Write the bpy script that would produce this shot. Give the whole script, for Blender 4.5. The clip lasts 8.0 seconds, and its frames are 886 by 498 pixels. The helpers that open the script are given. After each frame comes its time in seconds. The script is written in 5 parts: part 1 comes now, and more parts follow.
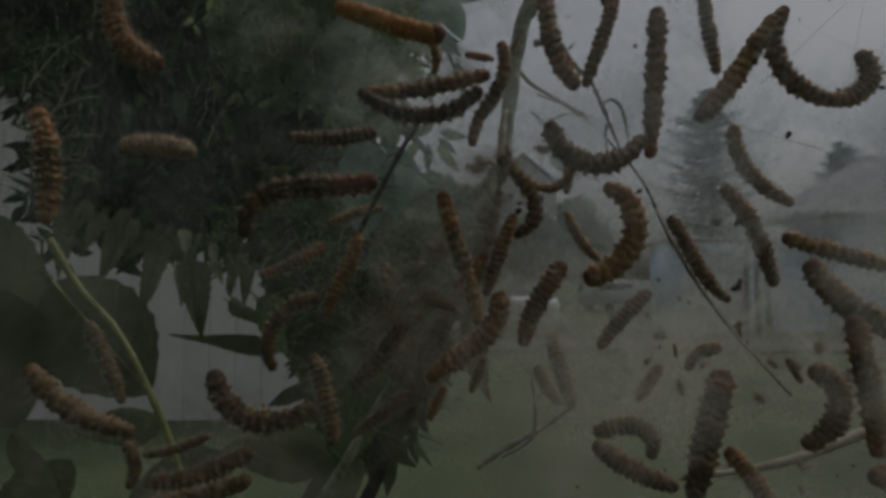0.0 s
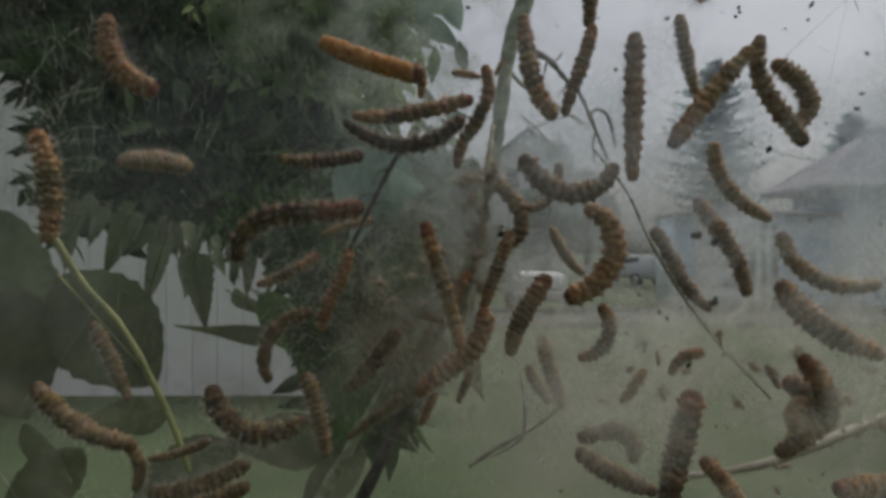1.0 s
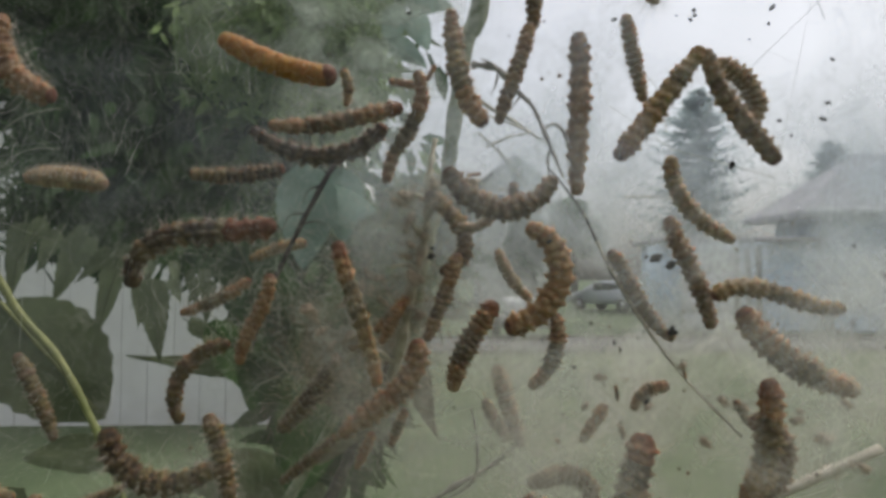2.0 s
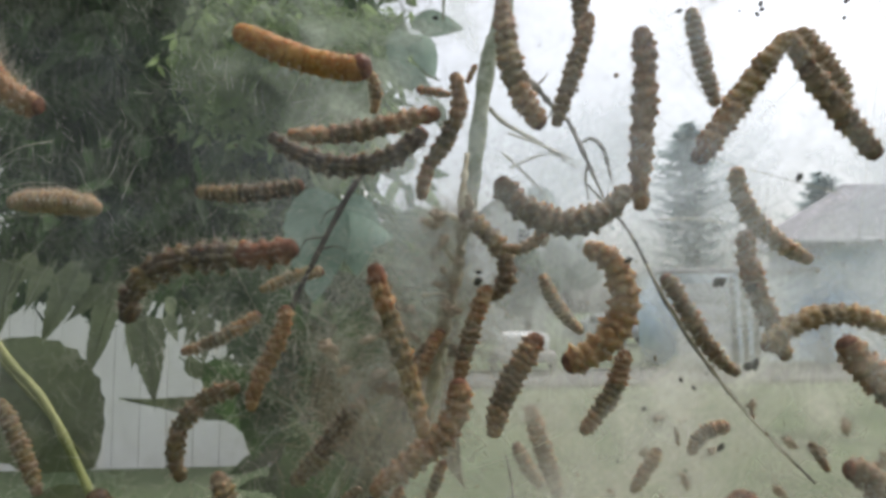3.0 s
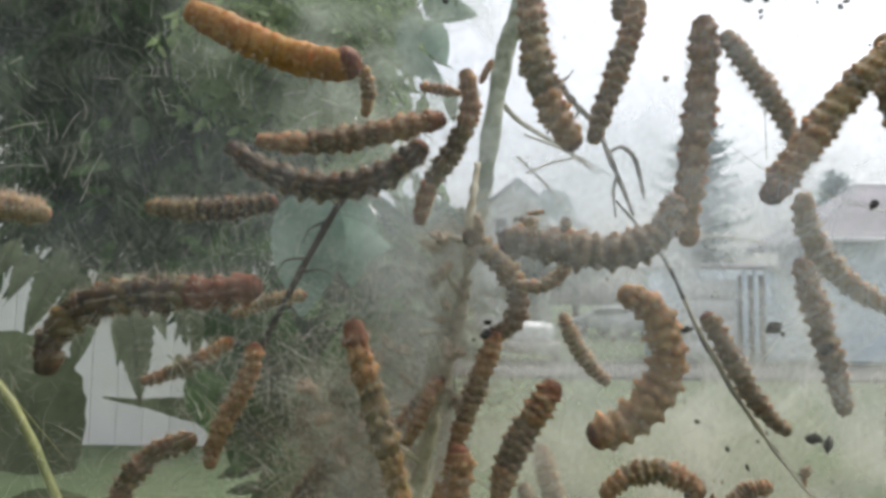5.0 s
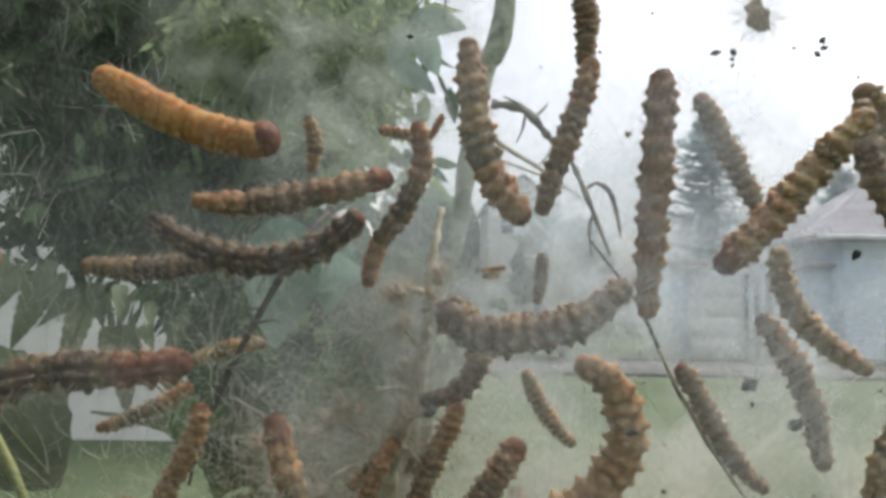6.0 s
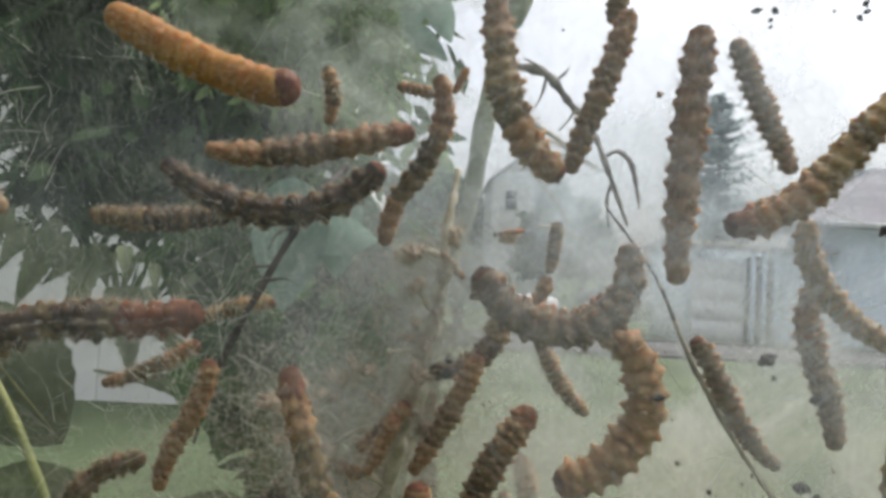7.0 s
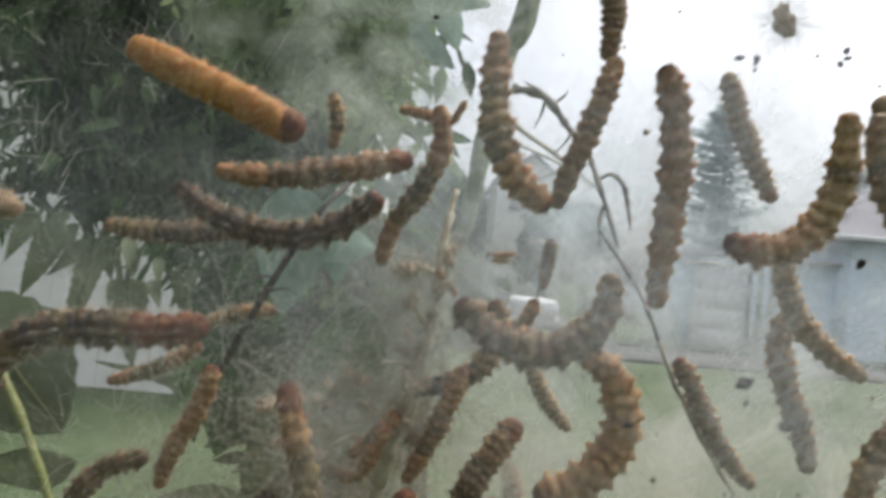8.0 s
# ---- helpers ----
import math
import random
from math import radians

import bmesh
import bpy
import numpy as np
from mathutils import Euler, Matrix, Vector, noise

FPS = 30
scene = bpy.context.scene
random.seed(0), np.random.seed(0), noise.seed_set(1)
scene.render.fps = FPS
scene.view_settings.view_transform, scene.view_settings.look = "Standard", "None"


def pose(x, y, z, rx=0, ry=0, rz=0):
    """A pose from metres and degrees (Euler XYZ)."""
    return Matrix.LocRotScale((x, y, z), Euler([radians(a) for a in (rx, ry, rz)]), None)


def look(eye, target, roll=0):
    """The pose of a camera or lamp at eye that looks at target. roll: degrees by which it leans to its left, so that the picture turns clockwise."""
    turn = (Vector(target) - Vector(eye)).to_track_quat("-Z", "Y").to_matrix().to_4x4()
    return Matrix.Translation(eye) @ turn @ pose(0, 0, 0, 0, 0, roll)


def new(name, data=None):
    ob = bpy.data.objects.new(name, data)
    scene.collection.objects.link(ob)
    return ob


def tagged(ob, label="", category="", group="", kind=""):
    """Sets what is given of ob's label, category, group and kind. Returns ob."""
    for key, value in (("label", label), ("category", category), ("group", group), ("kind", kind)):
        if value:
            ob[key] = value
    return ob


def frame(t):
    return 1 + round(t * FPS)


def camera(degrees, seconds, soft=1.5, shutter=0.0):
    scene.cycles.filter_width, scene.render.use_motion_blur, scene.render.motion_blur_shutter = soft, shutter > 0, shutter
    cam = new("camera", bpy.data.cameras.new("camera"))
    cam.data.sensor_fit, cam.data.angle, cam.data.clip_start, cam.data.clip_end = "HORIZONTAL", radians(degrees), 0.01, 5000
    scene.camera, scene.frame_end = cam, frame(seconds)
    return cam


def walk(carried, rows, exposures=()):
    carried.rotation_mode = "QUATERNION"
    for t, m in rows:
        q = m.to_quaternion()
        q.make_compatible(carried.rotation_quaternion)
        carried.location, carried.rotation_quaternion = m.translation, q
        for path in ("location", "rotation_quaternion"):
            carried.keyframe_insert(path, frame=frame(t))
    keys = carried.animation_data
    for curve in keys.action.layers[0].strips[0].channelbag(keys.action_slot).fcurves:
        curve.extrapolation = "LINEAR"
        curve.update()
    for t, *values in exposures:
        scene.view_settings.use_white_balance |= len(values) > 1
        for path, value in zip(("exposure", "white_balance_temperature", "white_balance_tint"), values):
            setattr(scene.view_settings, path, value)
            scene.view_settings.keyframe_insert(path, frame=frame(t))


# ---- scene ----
# The camera, held in front of the silk nest
cam = camera(68.0, 8.0, soft=3.5, shutter=0.3)
PATH = [
    (0, (0.01497, 0.01771, 1.50948), (0.0294, 2.0156, 1.5999), 0.27),
    (0.4, (0.01524, 0.01783, 1.50619), (0.0228, 2.0174, 1.5489), 0.58),
    (0.5, (0.01586, 0.01586, 1.50572), (0.0181, 2.0142, 1.5864), 0.34),
    (0.6, (0.01968, 0.01483, 1.51073), (0.0265, 2.0137, 1.5776), -0.20),
    (0.8, (0.02400, 0.01102, 1.52251), (0.0140, 2.0100, 1.5866), -0.20),
    (1, (0.01953, 0.01181, 1.51989), (0.0169, 2.0118, 1.5340), -0.08),
    (1.2, (0.03246, 0.01421, 1.51698), (0.0339, 2.0142, 1.5111), 1.20),
    (2.3, (0.03217, 0.03308, 1.52074), (0.0906, 2.0271, 1.6641), -0.95),
    (2.5, (0.02968, 0.03645, 1.52113), (0.0972, 2.0282, 1.6892), -1.28),
    (3, (0.02343, 0.04644, 1.51864), (0.0767, 2.0358, 1.7180), -0.97),
    (3.5, (0.02289, 0.05717, 1.52001), (0.0534, 2.0472, 1.7170), -0.35),
    (4, (0.02304, 0.06610, 1.52439), (0.0231, 2.0558, 1.7268), -0.38),
    (4.5, (0.02694, 0.06773, 1.52976), (0.0674, 2.0581, 1.7211), -0.22),
    (5, (0.02485, 0.06861, 1.52859), (0.0558, 2.0619, 1.6895), 0.85),
    (5.2, (0.02690, 0.06909, 1.53212), (0.0373, 2.0618, 1.7020), 0.28),
    (6.3, (0.03333, 0.07397, 1.53931), (0.0336, 2.0709, 1.6505), 1.64),
    (6.5, (0.03165, 0.07269, 1.53573), (0.0104, 2.0711, 1.6124), 2.14),
    (7, (0.03081, 0.07619, 1.53713), (0.0390, 2.0750, 1.6066), 2.90),
    (7.5, (0.03201, 0.07609, 1.54004), (0.1029, 2.0737, 1.6085), 4.38),
    (7.7, (0.03430, 0.07214, 1.54833), (0.1129, 2.0696, 1.6127), 4.36),
    (8, (0.03180, 0.07083, 1.54042), (0.0334, 2.0698, 1.6061), 4.90),
]
FADE = [(0.0, -2.35), (0.4, -2.0), (0.5, -1.82), (0.6, -1.75), (0.8, -1.55), (1.0, -1.25), (1.2, -0.97), (2.3, -0.42), (2.5, -0.3), (3.0, -0.09), (3.5, 0.0), (5.0, 0.0), (6.5, -0.07), (8.0, -0.07)]
walk(cam, [(t, look(eye, aim, roll)) for t, eye, aim, roll in PATH], FADE)

# World: bright overcast sky and a weak wide sun
world = bpy.data.worlds.new("overcast_sky")
scene.world = world
world.use_nodes = True
wn, wl = world.node_tree.nodes, world.node_tree.links
sky = wn.new("ShaderNodeTexSky")
sky.sky_type, sky.sun_disc = "NISHITA", False
sky.sun_elevation, sky.sun_rotation = radians(64), radians(60)
sky.air_density, sky.dust_density, sky.ozone_density = 1.0, 6.0, 1.0
grey = wn.new("ShaderNodeHueSaturation")
grey.inputs["Saturation"].default_value = 0.36
wl.new(sky.outputs[0], grey.inputs["Color"])
wl.new(grey.outputs[0], wn["Background"].inputs["Color"])
wn["Background"].inputs["Strength"].default_value = 0.25
sun = new("sun", bpy.data.lights.new("sun", "SUN"))
sun.data.energy, sun.data.angle, sun.data.color = 1.3, radians(30), (1.0, 0.97, 0.93)
sun.matrix_world = look((3.66, 2.11, 9.06), (0, 0, 0))


# Materials
def material(name, low, high, rough=0.7, scale=40.0, detail=5.0, bump=0.2, fine=300.0, metal=0.0, glow_through=0.0, vary=0.0, spec=0.3, dist=0.002):
    m = bpy.data.materials.new(name)
    m.use_nodes = True
    n, l = m.node_tree.nodes, m.node_tree.links
    b = n["Principled BSDF"]
    where = n.new("ShaderNodeTexCoord")
    big, small = n.new("ShaderNodeTexNoise"), n.new("ShaderNodeTexNoise")
    place = where.outputs["Object"]
    if vary:
        info, move = n.new("ShaderNodeObjectInfo"), n.new("ShaderNodeVectorMath")
        move.operation = "MULTIPLY_ADD"
        l.new(info.outputs["Random"], move.inputs[0])
        move.inputs[1].default_value = (31.0, 17.0, 23.0)
        l.new(place, move.inputs[2])
        place = move.outputs[0]
    for tex, s in ((big, scale), (small, fine)):
        tex.inputs["Scale"].default_value, tex.inputs["Detail"].default_value = s, detail
        l.new(place, tex.inputs["Vector"])
    blend = n.new("ShaderNodeMath")
    blend.operation = "MULTIPLY_ADD"
    l.new(small.outputs[0], blend.inputs[0])
    blend.inputs[1].default_value = 0.5
    half = n.new("ShaderNodeMath")
    half.operation = "MULTIPLY_ADD"
    l.new(big.outputs[0], half.inputs[0])
    half.inputs[1].default_value, half.inputs[2].default_value = 1.6, -0.55
    l.new(half.outputs[0], blend.inputs[2])
    value = blend.outputs[0]
    if vary:
        shift = n.new("ShaderNodeMath")
        shift.operation = "MULTIPLY_ADD"
        l.new(info.outputs["Random"], shift.inputs[0])
        shift.inputs[1].default_value = vary
        l.new(value, shift.inputs[2])
        value = shift.outputs[0]
    ramp = n.new("ShaderNodeValToRGB")
    ramp.color_ramp.elements[0].position, ramp.color_ramp.elements[1].position = 0.25, 0.85 + vary
    ramp.color_ramp.elements[0].color, ramp.color_ramp.elements[1].color = (*low, 1), (*high, 1)
    l.new(value, ramp.inputs[0])
    l.new(ramp.outputs[0], b.inputs["Base Color"])
    b.inputs["Roughness"].default_value, b.inputs["Metallic"].default_value = rough, metal
    b.inputs["Specular IOR Level"].default_value = spec
    if bump:
        relief = n.new("ShaderNodeBump")
        relief.inputs["Strength"].default_value, relief.inputs["Distance"].default_value = bump, dist
        l.new(blend.outputs[0], relief.inputs["Height"])
        l.new(relief.outputs[0], b.inputs["Normal"])
    if glow_through:
        thin = n.new("ShaderNodeBsdfTranslucent")
        mix = n.new("ShaderNodeMixShader")
        mix.inputs[0].default_value = glow_through
        l.new(ramp.outputs[0], thin.inputs["Color"])
        l.new(b.outputs[0], mix.inputs[1])
        l.new(thin.outputs[0], mix.inputs[2])
        l.new(mix.outputs[0], n["Material Output"].inputs["Surface"])
    return m


def silk_material(name, cover, fibre, across, upward, scale=60.0, edge=None, top_tint=(0.83, 0.89, 0.97), foot=(1.435, 0.3, 1.48, 1.0)):
    """Thin layer of spun silk with matted fibres and clear patches. across, upward: where it thickens, as (place,
    share, place, share), set so the haze suits the camera's view.
    """
    m = bpy.data.materials.new(name)
    m.use_nodes = True
    n, l = m.node_tree.nodes, m.node_tree.links
    n.remove(n["Principled BSDF"])
    where = n.new("ShaderNodeTexCoord")

    def maths(kind, a, b, c=0.0):
        k = n.new("ShaderNodeMath")
        k.operation = kind
        for i, v in enumerate((a, b, c)):
            if isinstance(v, (int, float)):
                k.inputs[i].default_value = v
            else:
                l.new(v, k.inputs[i])
        return k.outputs[0]

    def fibres(turn, squash, s):
        spin, mp = n.new("ShaderNodeMapping"), n.new("ShaderNodeMapping")
        spin.inputs["Rotation"].default_value = (0, radians(turn), 0)
        mp.inputs["Scale"].default_value = (1.0, 1.0, squash)
        l.new(where.outputs["Object"], spin.inputs["Vector"])
        l.new(spin.outputs[0], mp.inputs["Vector"])
        t = n.new("ShaderNodeTexNoise")
        t.inputs["Scale"].default_value, t.inputs["Detail"].default_value, t.inputs["Distortion"].default_value = s, 3.0, 1.4
        l.new(mp.outputs[0], t.inputs["Vector"])
        return maths("POWER", maths("MULTIPLY", t.outputs[0], 1.5), 5.0)

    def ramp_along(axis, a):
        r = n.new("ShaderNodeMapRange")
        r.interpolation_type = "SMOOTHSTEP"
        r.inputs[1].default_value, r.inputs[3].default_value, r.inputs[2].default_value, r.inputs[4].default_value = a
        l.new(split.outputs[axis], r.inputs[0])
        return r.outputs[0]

    patch = n.new("ShaderNodeTexNoise")
    patch.inputs["Scale"].default_value, patch.inputs["Detail"].default_value, patch.inputs["Distortion"].default_value = scale / 3, 4.0, 0.8
    l.new(where.outputs["Object"], patch.inputs["Vector"])
    cloud = maths("MAXIMUM", maths("MULTIPLY_ADD", patch.outputs[0], 4.6, -1.75), 0.06)
    # Haze put into the alpha: dense before the house, sparse before the sky.
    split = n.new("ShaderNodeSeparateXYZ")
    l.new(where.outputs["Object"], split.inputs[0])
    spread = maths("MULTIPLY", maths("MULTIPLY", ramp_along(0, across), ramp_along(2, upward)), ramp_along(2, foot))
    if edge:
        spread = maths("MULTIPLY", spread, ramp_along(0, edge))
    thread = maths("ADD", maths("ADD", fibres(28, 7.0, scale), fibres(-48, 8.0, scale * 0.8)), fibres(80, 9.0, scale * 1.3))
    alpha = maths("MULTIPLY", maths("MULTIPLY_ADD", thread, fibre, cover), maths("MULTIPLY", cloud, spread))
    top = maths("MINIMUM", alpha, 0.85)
    mixed, bsdf, thin, clear = n.new("ShaderNodeMixShader"), n.new("ShaderNodeBsdfDiffuse"), n.new("ShaderNodeBsdfTranslucent"), n.new("ShaderNodeBsdfTransparent")
    # Haze tone is put into the top colour; tan below, browner at bottom.
    high_range, tint = n.new("ShaderNodeMapRange"), n.new("ShaderNodeMix")
    high_range.inputs[1].default_value, high_range.inputs[2].default_value = 1.49, 1.56
    l.new(maths("MULTIPLY_ADD", patch.outputs[0], 0.04, maths("ADD", split.outputs[2], -0.02)), high_range.inputs[0])
    tint.data_type = "RGBA"
    tint.inputs[7].default_value = (*top_tint, 1)
    l.new(high_range.outputs[0], tint.inputs[0])
    low_range, low_tint = n.new("ShaderNodeMapRange"), n.new("ShaderNodeMix")
    low_range.inputs[1].default_value, low_range.inputs[2].default_value = 1.445, 1.49
    l.new(split.outputs[2], low_range.inputs[0])
    low_tint.data_type = "RGBA"
    low_tint.inputs[6].default_value, low_tint.inputs[7].default_value = (0.66, 0.58, 0.53, 1), (0.83, 0.80, 0.69, 1)
    l.new(low_range.outputs[0], low_tint.inputs[0])
    l.new(low_tint.outputs[2], tint.inputs[6])
    l.new(tint.outputs[2], bsdf.inputs[0])
    l.new(tint.outputs[2], thin.inputs[0])
    mixed.inputs[0].default_value = 0.5
    l.new(bsdf.outputs[0], mixed.inputs[1])
    l.new(thin.outputs[0], mixed.inputs[2])
    out = n.new("ShaderNodeMixShader")
    l.new(top, out.inputs[0])
    l.new(clear.outputs[0], out.inputs[1])
    l.new(mixed.outputs[0], out.inputs[2])
    l.new(out.outputs[0], n["Material Output"].inputs["Surface"])
    return m


def skin(name, low, high, flank, back, vary):
    """Ringed caterpillar skin: mottled ground, pale flank spots, a dusky back and darker folds between the rings."""
    m = material(name, low, high, 0.6, 0.55, fine=3.5, bump=0.12, dist=0.05, vary=vary, glow_through=0.2)
    flesh = m.node_tree.nodes["Principled BSDF"]
    flesh.inputs["Subsurface Weight"].default_value, flesh.inputs["Subsurface Scale"].default_value = 0.75, 0.0028
    flesh.inputs["Subsurface Radius"].default_value = (1.0, 0.5, 0.25)
    n, l = m.node_tree.nodes, m.node_tree.links
    ramp, b, thin = n["Color Ramp"], n["Principled BSDF"], n["Translucent BSDF"]
    where, split = n["Texture Coordinate"], n.new("ShaderNodeSeparateXYZ")
    l.new(where.outputs["Object"], split.inputs[0])
    spots = n.new("ShaderNodeTexNoise")
    spots.inputs["Scale"].default_value, spots.inputs["Detail"].default_value = 2.3, 3.0
    l.new(n["Vector Math"].outputs[0], spots.inputs["Vector"])

    def along(axis, lo, hi, size=True):
        v = split.outputs[axis]
        if size:
            k = n.new("ShaderNodeMath")
            k.operation = "ABSOLUTE"
            l.new(v, k.inputs[0])
            v = k.outputs[0]
        r = n.new("ShaderNodeMapRange")
        r.interpolation_type = "SMOOTHSTEP"
        r.inputs[1].default_value, r.inputs[2].default_value = lo, hi
        l.new(v, r.inputs[0])
        return r.outputs[0]

    def times(u, v, gain=1.0):
        k = n.new("ShaderNodeMath")
        k.operation = "MULTIPLY"
        l.new(u, k.inputs[0])
        if v is None:
            k.inputs[1].default_value = gain
        else:
            l.new(v, k.inputs[1])
        return k.outputs[0]

    patch = n.new("ShaderNodeMapRange")
    patch.inputs[1].default_value, patch.inputs[2].default_value = 0.45, 0.62
    l.new(spots.outputs[0], patch.inputs[0])
    colour = ramp.outputs[0]
    ramp.color_ramp.elements[0].position, ramp.color_ramp.elements[1].position = 0.36, 0.74 + vary
    flat, reach, wart = n.new("ShaderNodeVectorMath"), n.new("ShaderNodeVectorMath"), n.new("ShaderNodeMapRange")
    flat.operation, reach.operation = "MULTIPLY", "LENGTH"
    flat.inputs[1].default_value = (0, 1, 1)
    l.new(where.outputs["Object"], flat.inputs[0])
    l.new(flat.outputs[0], reach.inputs[0])
    wart.inputs[1].default_value, wart.inputs[2].default_value = 1.04, 1.3
    l.new(reach.outputs["Value"], wart.inputs[0])
    for share, tint in ((times(wart.outputs[0], None, 0.28), flank), (times(times(along(1, 0.05, 0.6), patch.outputs[0]), None, 0.6), flank), (times(along(2, 0.35, 0.95, False), None, 0.4), back), (times(along(0, 0.4, 0.66), None, 0.34), low)):
        mix = n.new("ShaderNodeMix")
        mix.data_type = "RGBA"
        l.new(share, mix.inputs[0])
        l.new(colour, mix.inputs[6])
        mix.inputs[7].default_value = (*tint, 1)
        colour = mix.outputs[2]
    l.new(colour, b.inputs["Base Color"])
    l.new(colour, thin.inputs["Color"])
    return m


BODY = {
    "orange": skin("skin_orange", (0.344, 0.137, 0.0279), (0.544, 0.296, 0.0806), (0.512, 0.304, 0.112), (0.336, 0.144, 0.0434), 0.1),
    "red": skin("skin_red", (0.125, 0.045, 0.0215), (0.27, 0.116, 0.0505), (0.31, 0.158, 0.075), (0.117, 0.044, 0.0215), 0.1),
    "brown": skin("skin_brown", (0.185, 0.0923, 0.0401), (0.382, 0.239, 0.12), (0.394, 0.286, 0.165), (0.185, 0.0987, 0.0495), 0.12),
    "dark": skin("skin_dark", (0.0324, 0.0216, 0.0125), (0.115, 0.0684, 0.033), (0.209, 0.151, 0.0693), (0.0432, 0.031, 0.0211), 0.12),
    "grey": skin("skin_grey", (0.154, 0.102, 0.0589), (0.332, 0.244, 0.151), (0.345, 0.278, 0.184), (0.148, 0.0987, 0.0589), 0.12),
    "umber": skin("skin_umber", (0.105, 0.0686, 0.0401), (0.259, 0.179, 0.106), (0.283, 0.214, 0.132), (0.105, 0.0686, 0.0415), 0.12),
    "amber": skin("skin_amber", (0.222, 0.107, 0.0401), (0.413, 0.251, 0.108), (0.419, 0.298, 0.16), (0.222, 0.107, 0.0471), 0.12),
    # Pallor of bodies lying behind silk is partly put into this tone.
    "pale": skin("skin_pale", (0.234, 0.161, 0.0918), (0.394, 0.298, 0.184), (0.419, 0.334, 0.212), (0.234, 0.167, 0.0992), 0.12),
    "olive": skin("skin_olive", (0.0798, 0.0584, 0.0259), (0.216, 0.158, 0.0657), (0.259, 0.194, 0.0942), (0.0678, 0.0489, 0.0245), 0.12),
    "yellow": skin("skin_yellow", (0.185, 0.11, 0.0401), (0.357, 0.251, 0.108), (0.407, 0.322, 0.17), (0.178, 0.107, 0.0448), 0.12),
}
HEAD = material("head_shell", (0.05, 0.023, 0.014), (0.18, 0.078, 0.044), 0.75, 1.2, fine=6.0, bump=0.2, dist=0.05, vary=0.2, spec=0.1)
LEG = material("leg_skin", (0.2, 0.12, 0.07), (0.46, 0.32, 0.2), 0.6, 2.0, fine=8.0, bump=0.1, dist=0.05)
HAIR = material("pale_hair", (0.6, 0.54, 0.46), (0.86, 0.81, 0.74), 0.5, 3.0, fine=9.0, bump=0.0, glow_through=0.5)
FRASS = material("frass", (0.008, 0.007, 0.006), (0.05, 0.04, 0.035), 0.8, 600.0, fine=3000.0, bump=0.5, dist=0.0003)
CRUMB = material("crumbs", (0.015, 0.012, 0.01), (0.30, 0.21, 0.13), 0.8, 25.0, fine=120.0, bump=0.0)
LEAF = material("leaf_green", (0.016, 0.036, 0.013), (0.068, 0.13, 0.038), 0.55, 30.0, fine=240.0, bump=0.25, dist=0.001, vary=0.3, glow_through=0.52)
# Lit copy of LEAF: backlight and haze on two boughs put into the colour.
LEAF_LIT = material("leaf_lit", (0.12, 0.18, 0.075), (0.27, 0.36, 0.16), 0.5, 30.0, fine=240.0, bump=0.25, dist=0.001, vary=0.3, glow_through=0.6)
# Lighter, greyer green for the nearest leaves.
LEAF_NEAR = material("leaf_near", (0.095, 0.122, 0.065), (0.205, 0.245, 0.135), 0.45, 40.0, fine=300.0, bump=0.25, dist=0.001, vary=0.2, glow_through=0.35)
DEAD = material("leaf_withered", (0.075, 0.07, 0.045), (0.20, 0.18, 0.12), 0.8, 45.0, fine=300.0, bump=0.5, dist=0.001, vary=0.3, glow_through=0.3)
RIB = material("leaf_rib", (0.15, 0.17, 0.055), (0.31, 0.32, 0.12), 0.5, 60.0, fine=500.0, bump=0.1, dist=0.0005)
BARK = material("twig_bark", (0.035, 0.03, 0.027), (0.14, 0.12, 0.105), 0.85, 120.0, fine=900.0, bump=0.6, dist=0.0006)
# Pale copy of the bark: the silk haze before these twigs is its colour.
BARK_HAZED = material("hazed_twig_bark", (0.16, 0.145, 0.13), (0.44, 0.40, 0.36), 0.85, 160.0, fine=900.0, bump=0.6, dist=0.0006)
# Leaves behind silk: the veil's pallor is put into their colour.
LEAF_PALE = material("leaf_veiled", (0.15, 0.225, 0.18), (0.32, 0.42, 0.36), 0.6, 60.0, fine=300.0, bump=0.2, dist=0.0006, vary=0.2, glow_through=0.5)
STEM = material("green_stem", (0.14, 0.16, 0.08), (0.50, 0.51, 0.40), 0.7, 170.0, fine=700.0, bump=0.4, dist=0.0005)
WITHERED = material("withered_stalk", (0.33, 0.29, 0.20), (0.68, 0.63, 0.50), 0.8, 260.0, fine=900.0, bump=0.6, dist=0.0005)
STRAW = material("straw_stalk", (0.35, 0.31, 0.24), (0.62, 0.58, 0.48), 0.7, 90.0, fine=700.0, bump=0.3, dist=0.0004)
TRUNK = material("tree_bark", (0.03, 0.026, 0.022), (0.13, 0.11, 0.09), 0.9, 9.0, fine=60.0, bump=0.8, dist=0.01)
GRASS = material("lawn", (0.042, 0.068, 0.027), (0.097, 0.132, 0.062), 0.9, 0.7, fine=22.0, bump=0.6, dist=0.03)
ASPHALT = material("asphalt", (0.07, 0.07, 0.072), (0.16, 0.16, 0.16), 0.9, 1.5, fine=80.0, bump=0.3, dist=0.005)
CONCRETE = material("concrete", (0.28, 0.27, 0.25), (0.48, 0.46, 0.43), 0.85, 2.0, fine=60.0, bump=0.3, dist=0.004)
BOARD = material("painted_board", (0.77, 0.76, 0.73), (0.88, 0.87, 0.84), 0.65, 3.0, fine=40.0, bump=0.2, dist=0.003, vary=0.2)
SIDING = material("pale_siding", (0.56, 0.70, 0.85), (0.71, 0.83, 0.95), 0.6, 2.0, fine=30.0, bump=0.15, dist=0.003, vary=0.1)
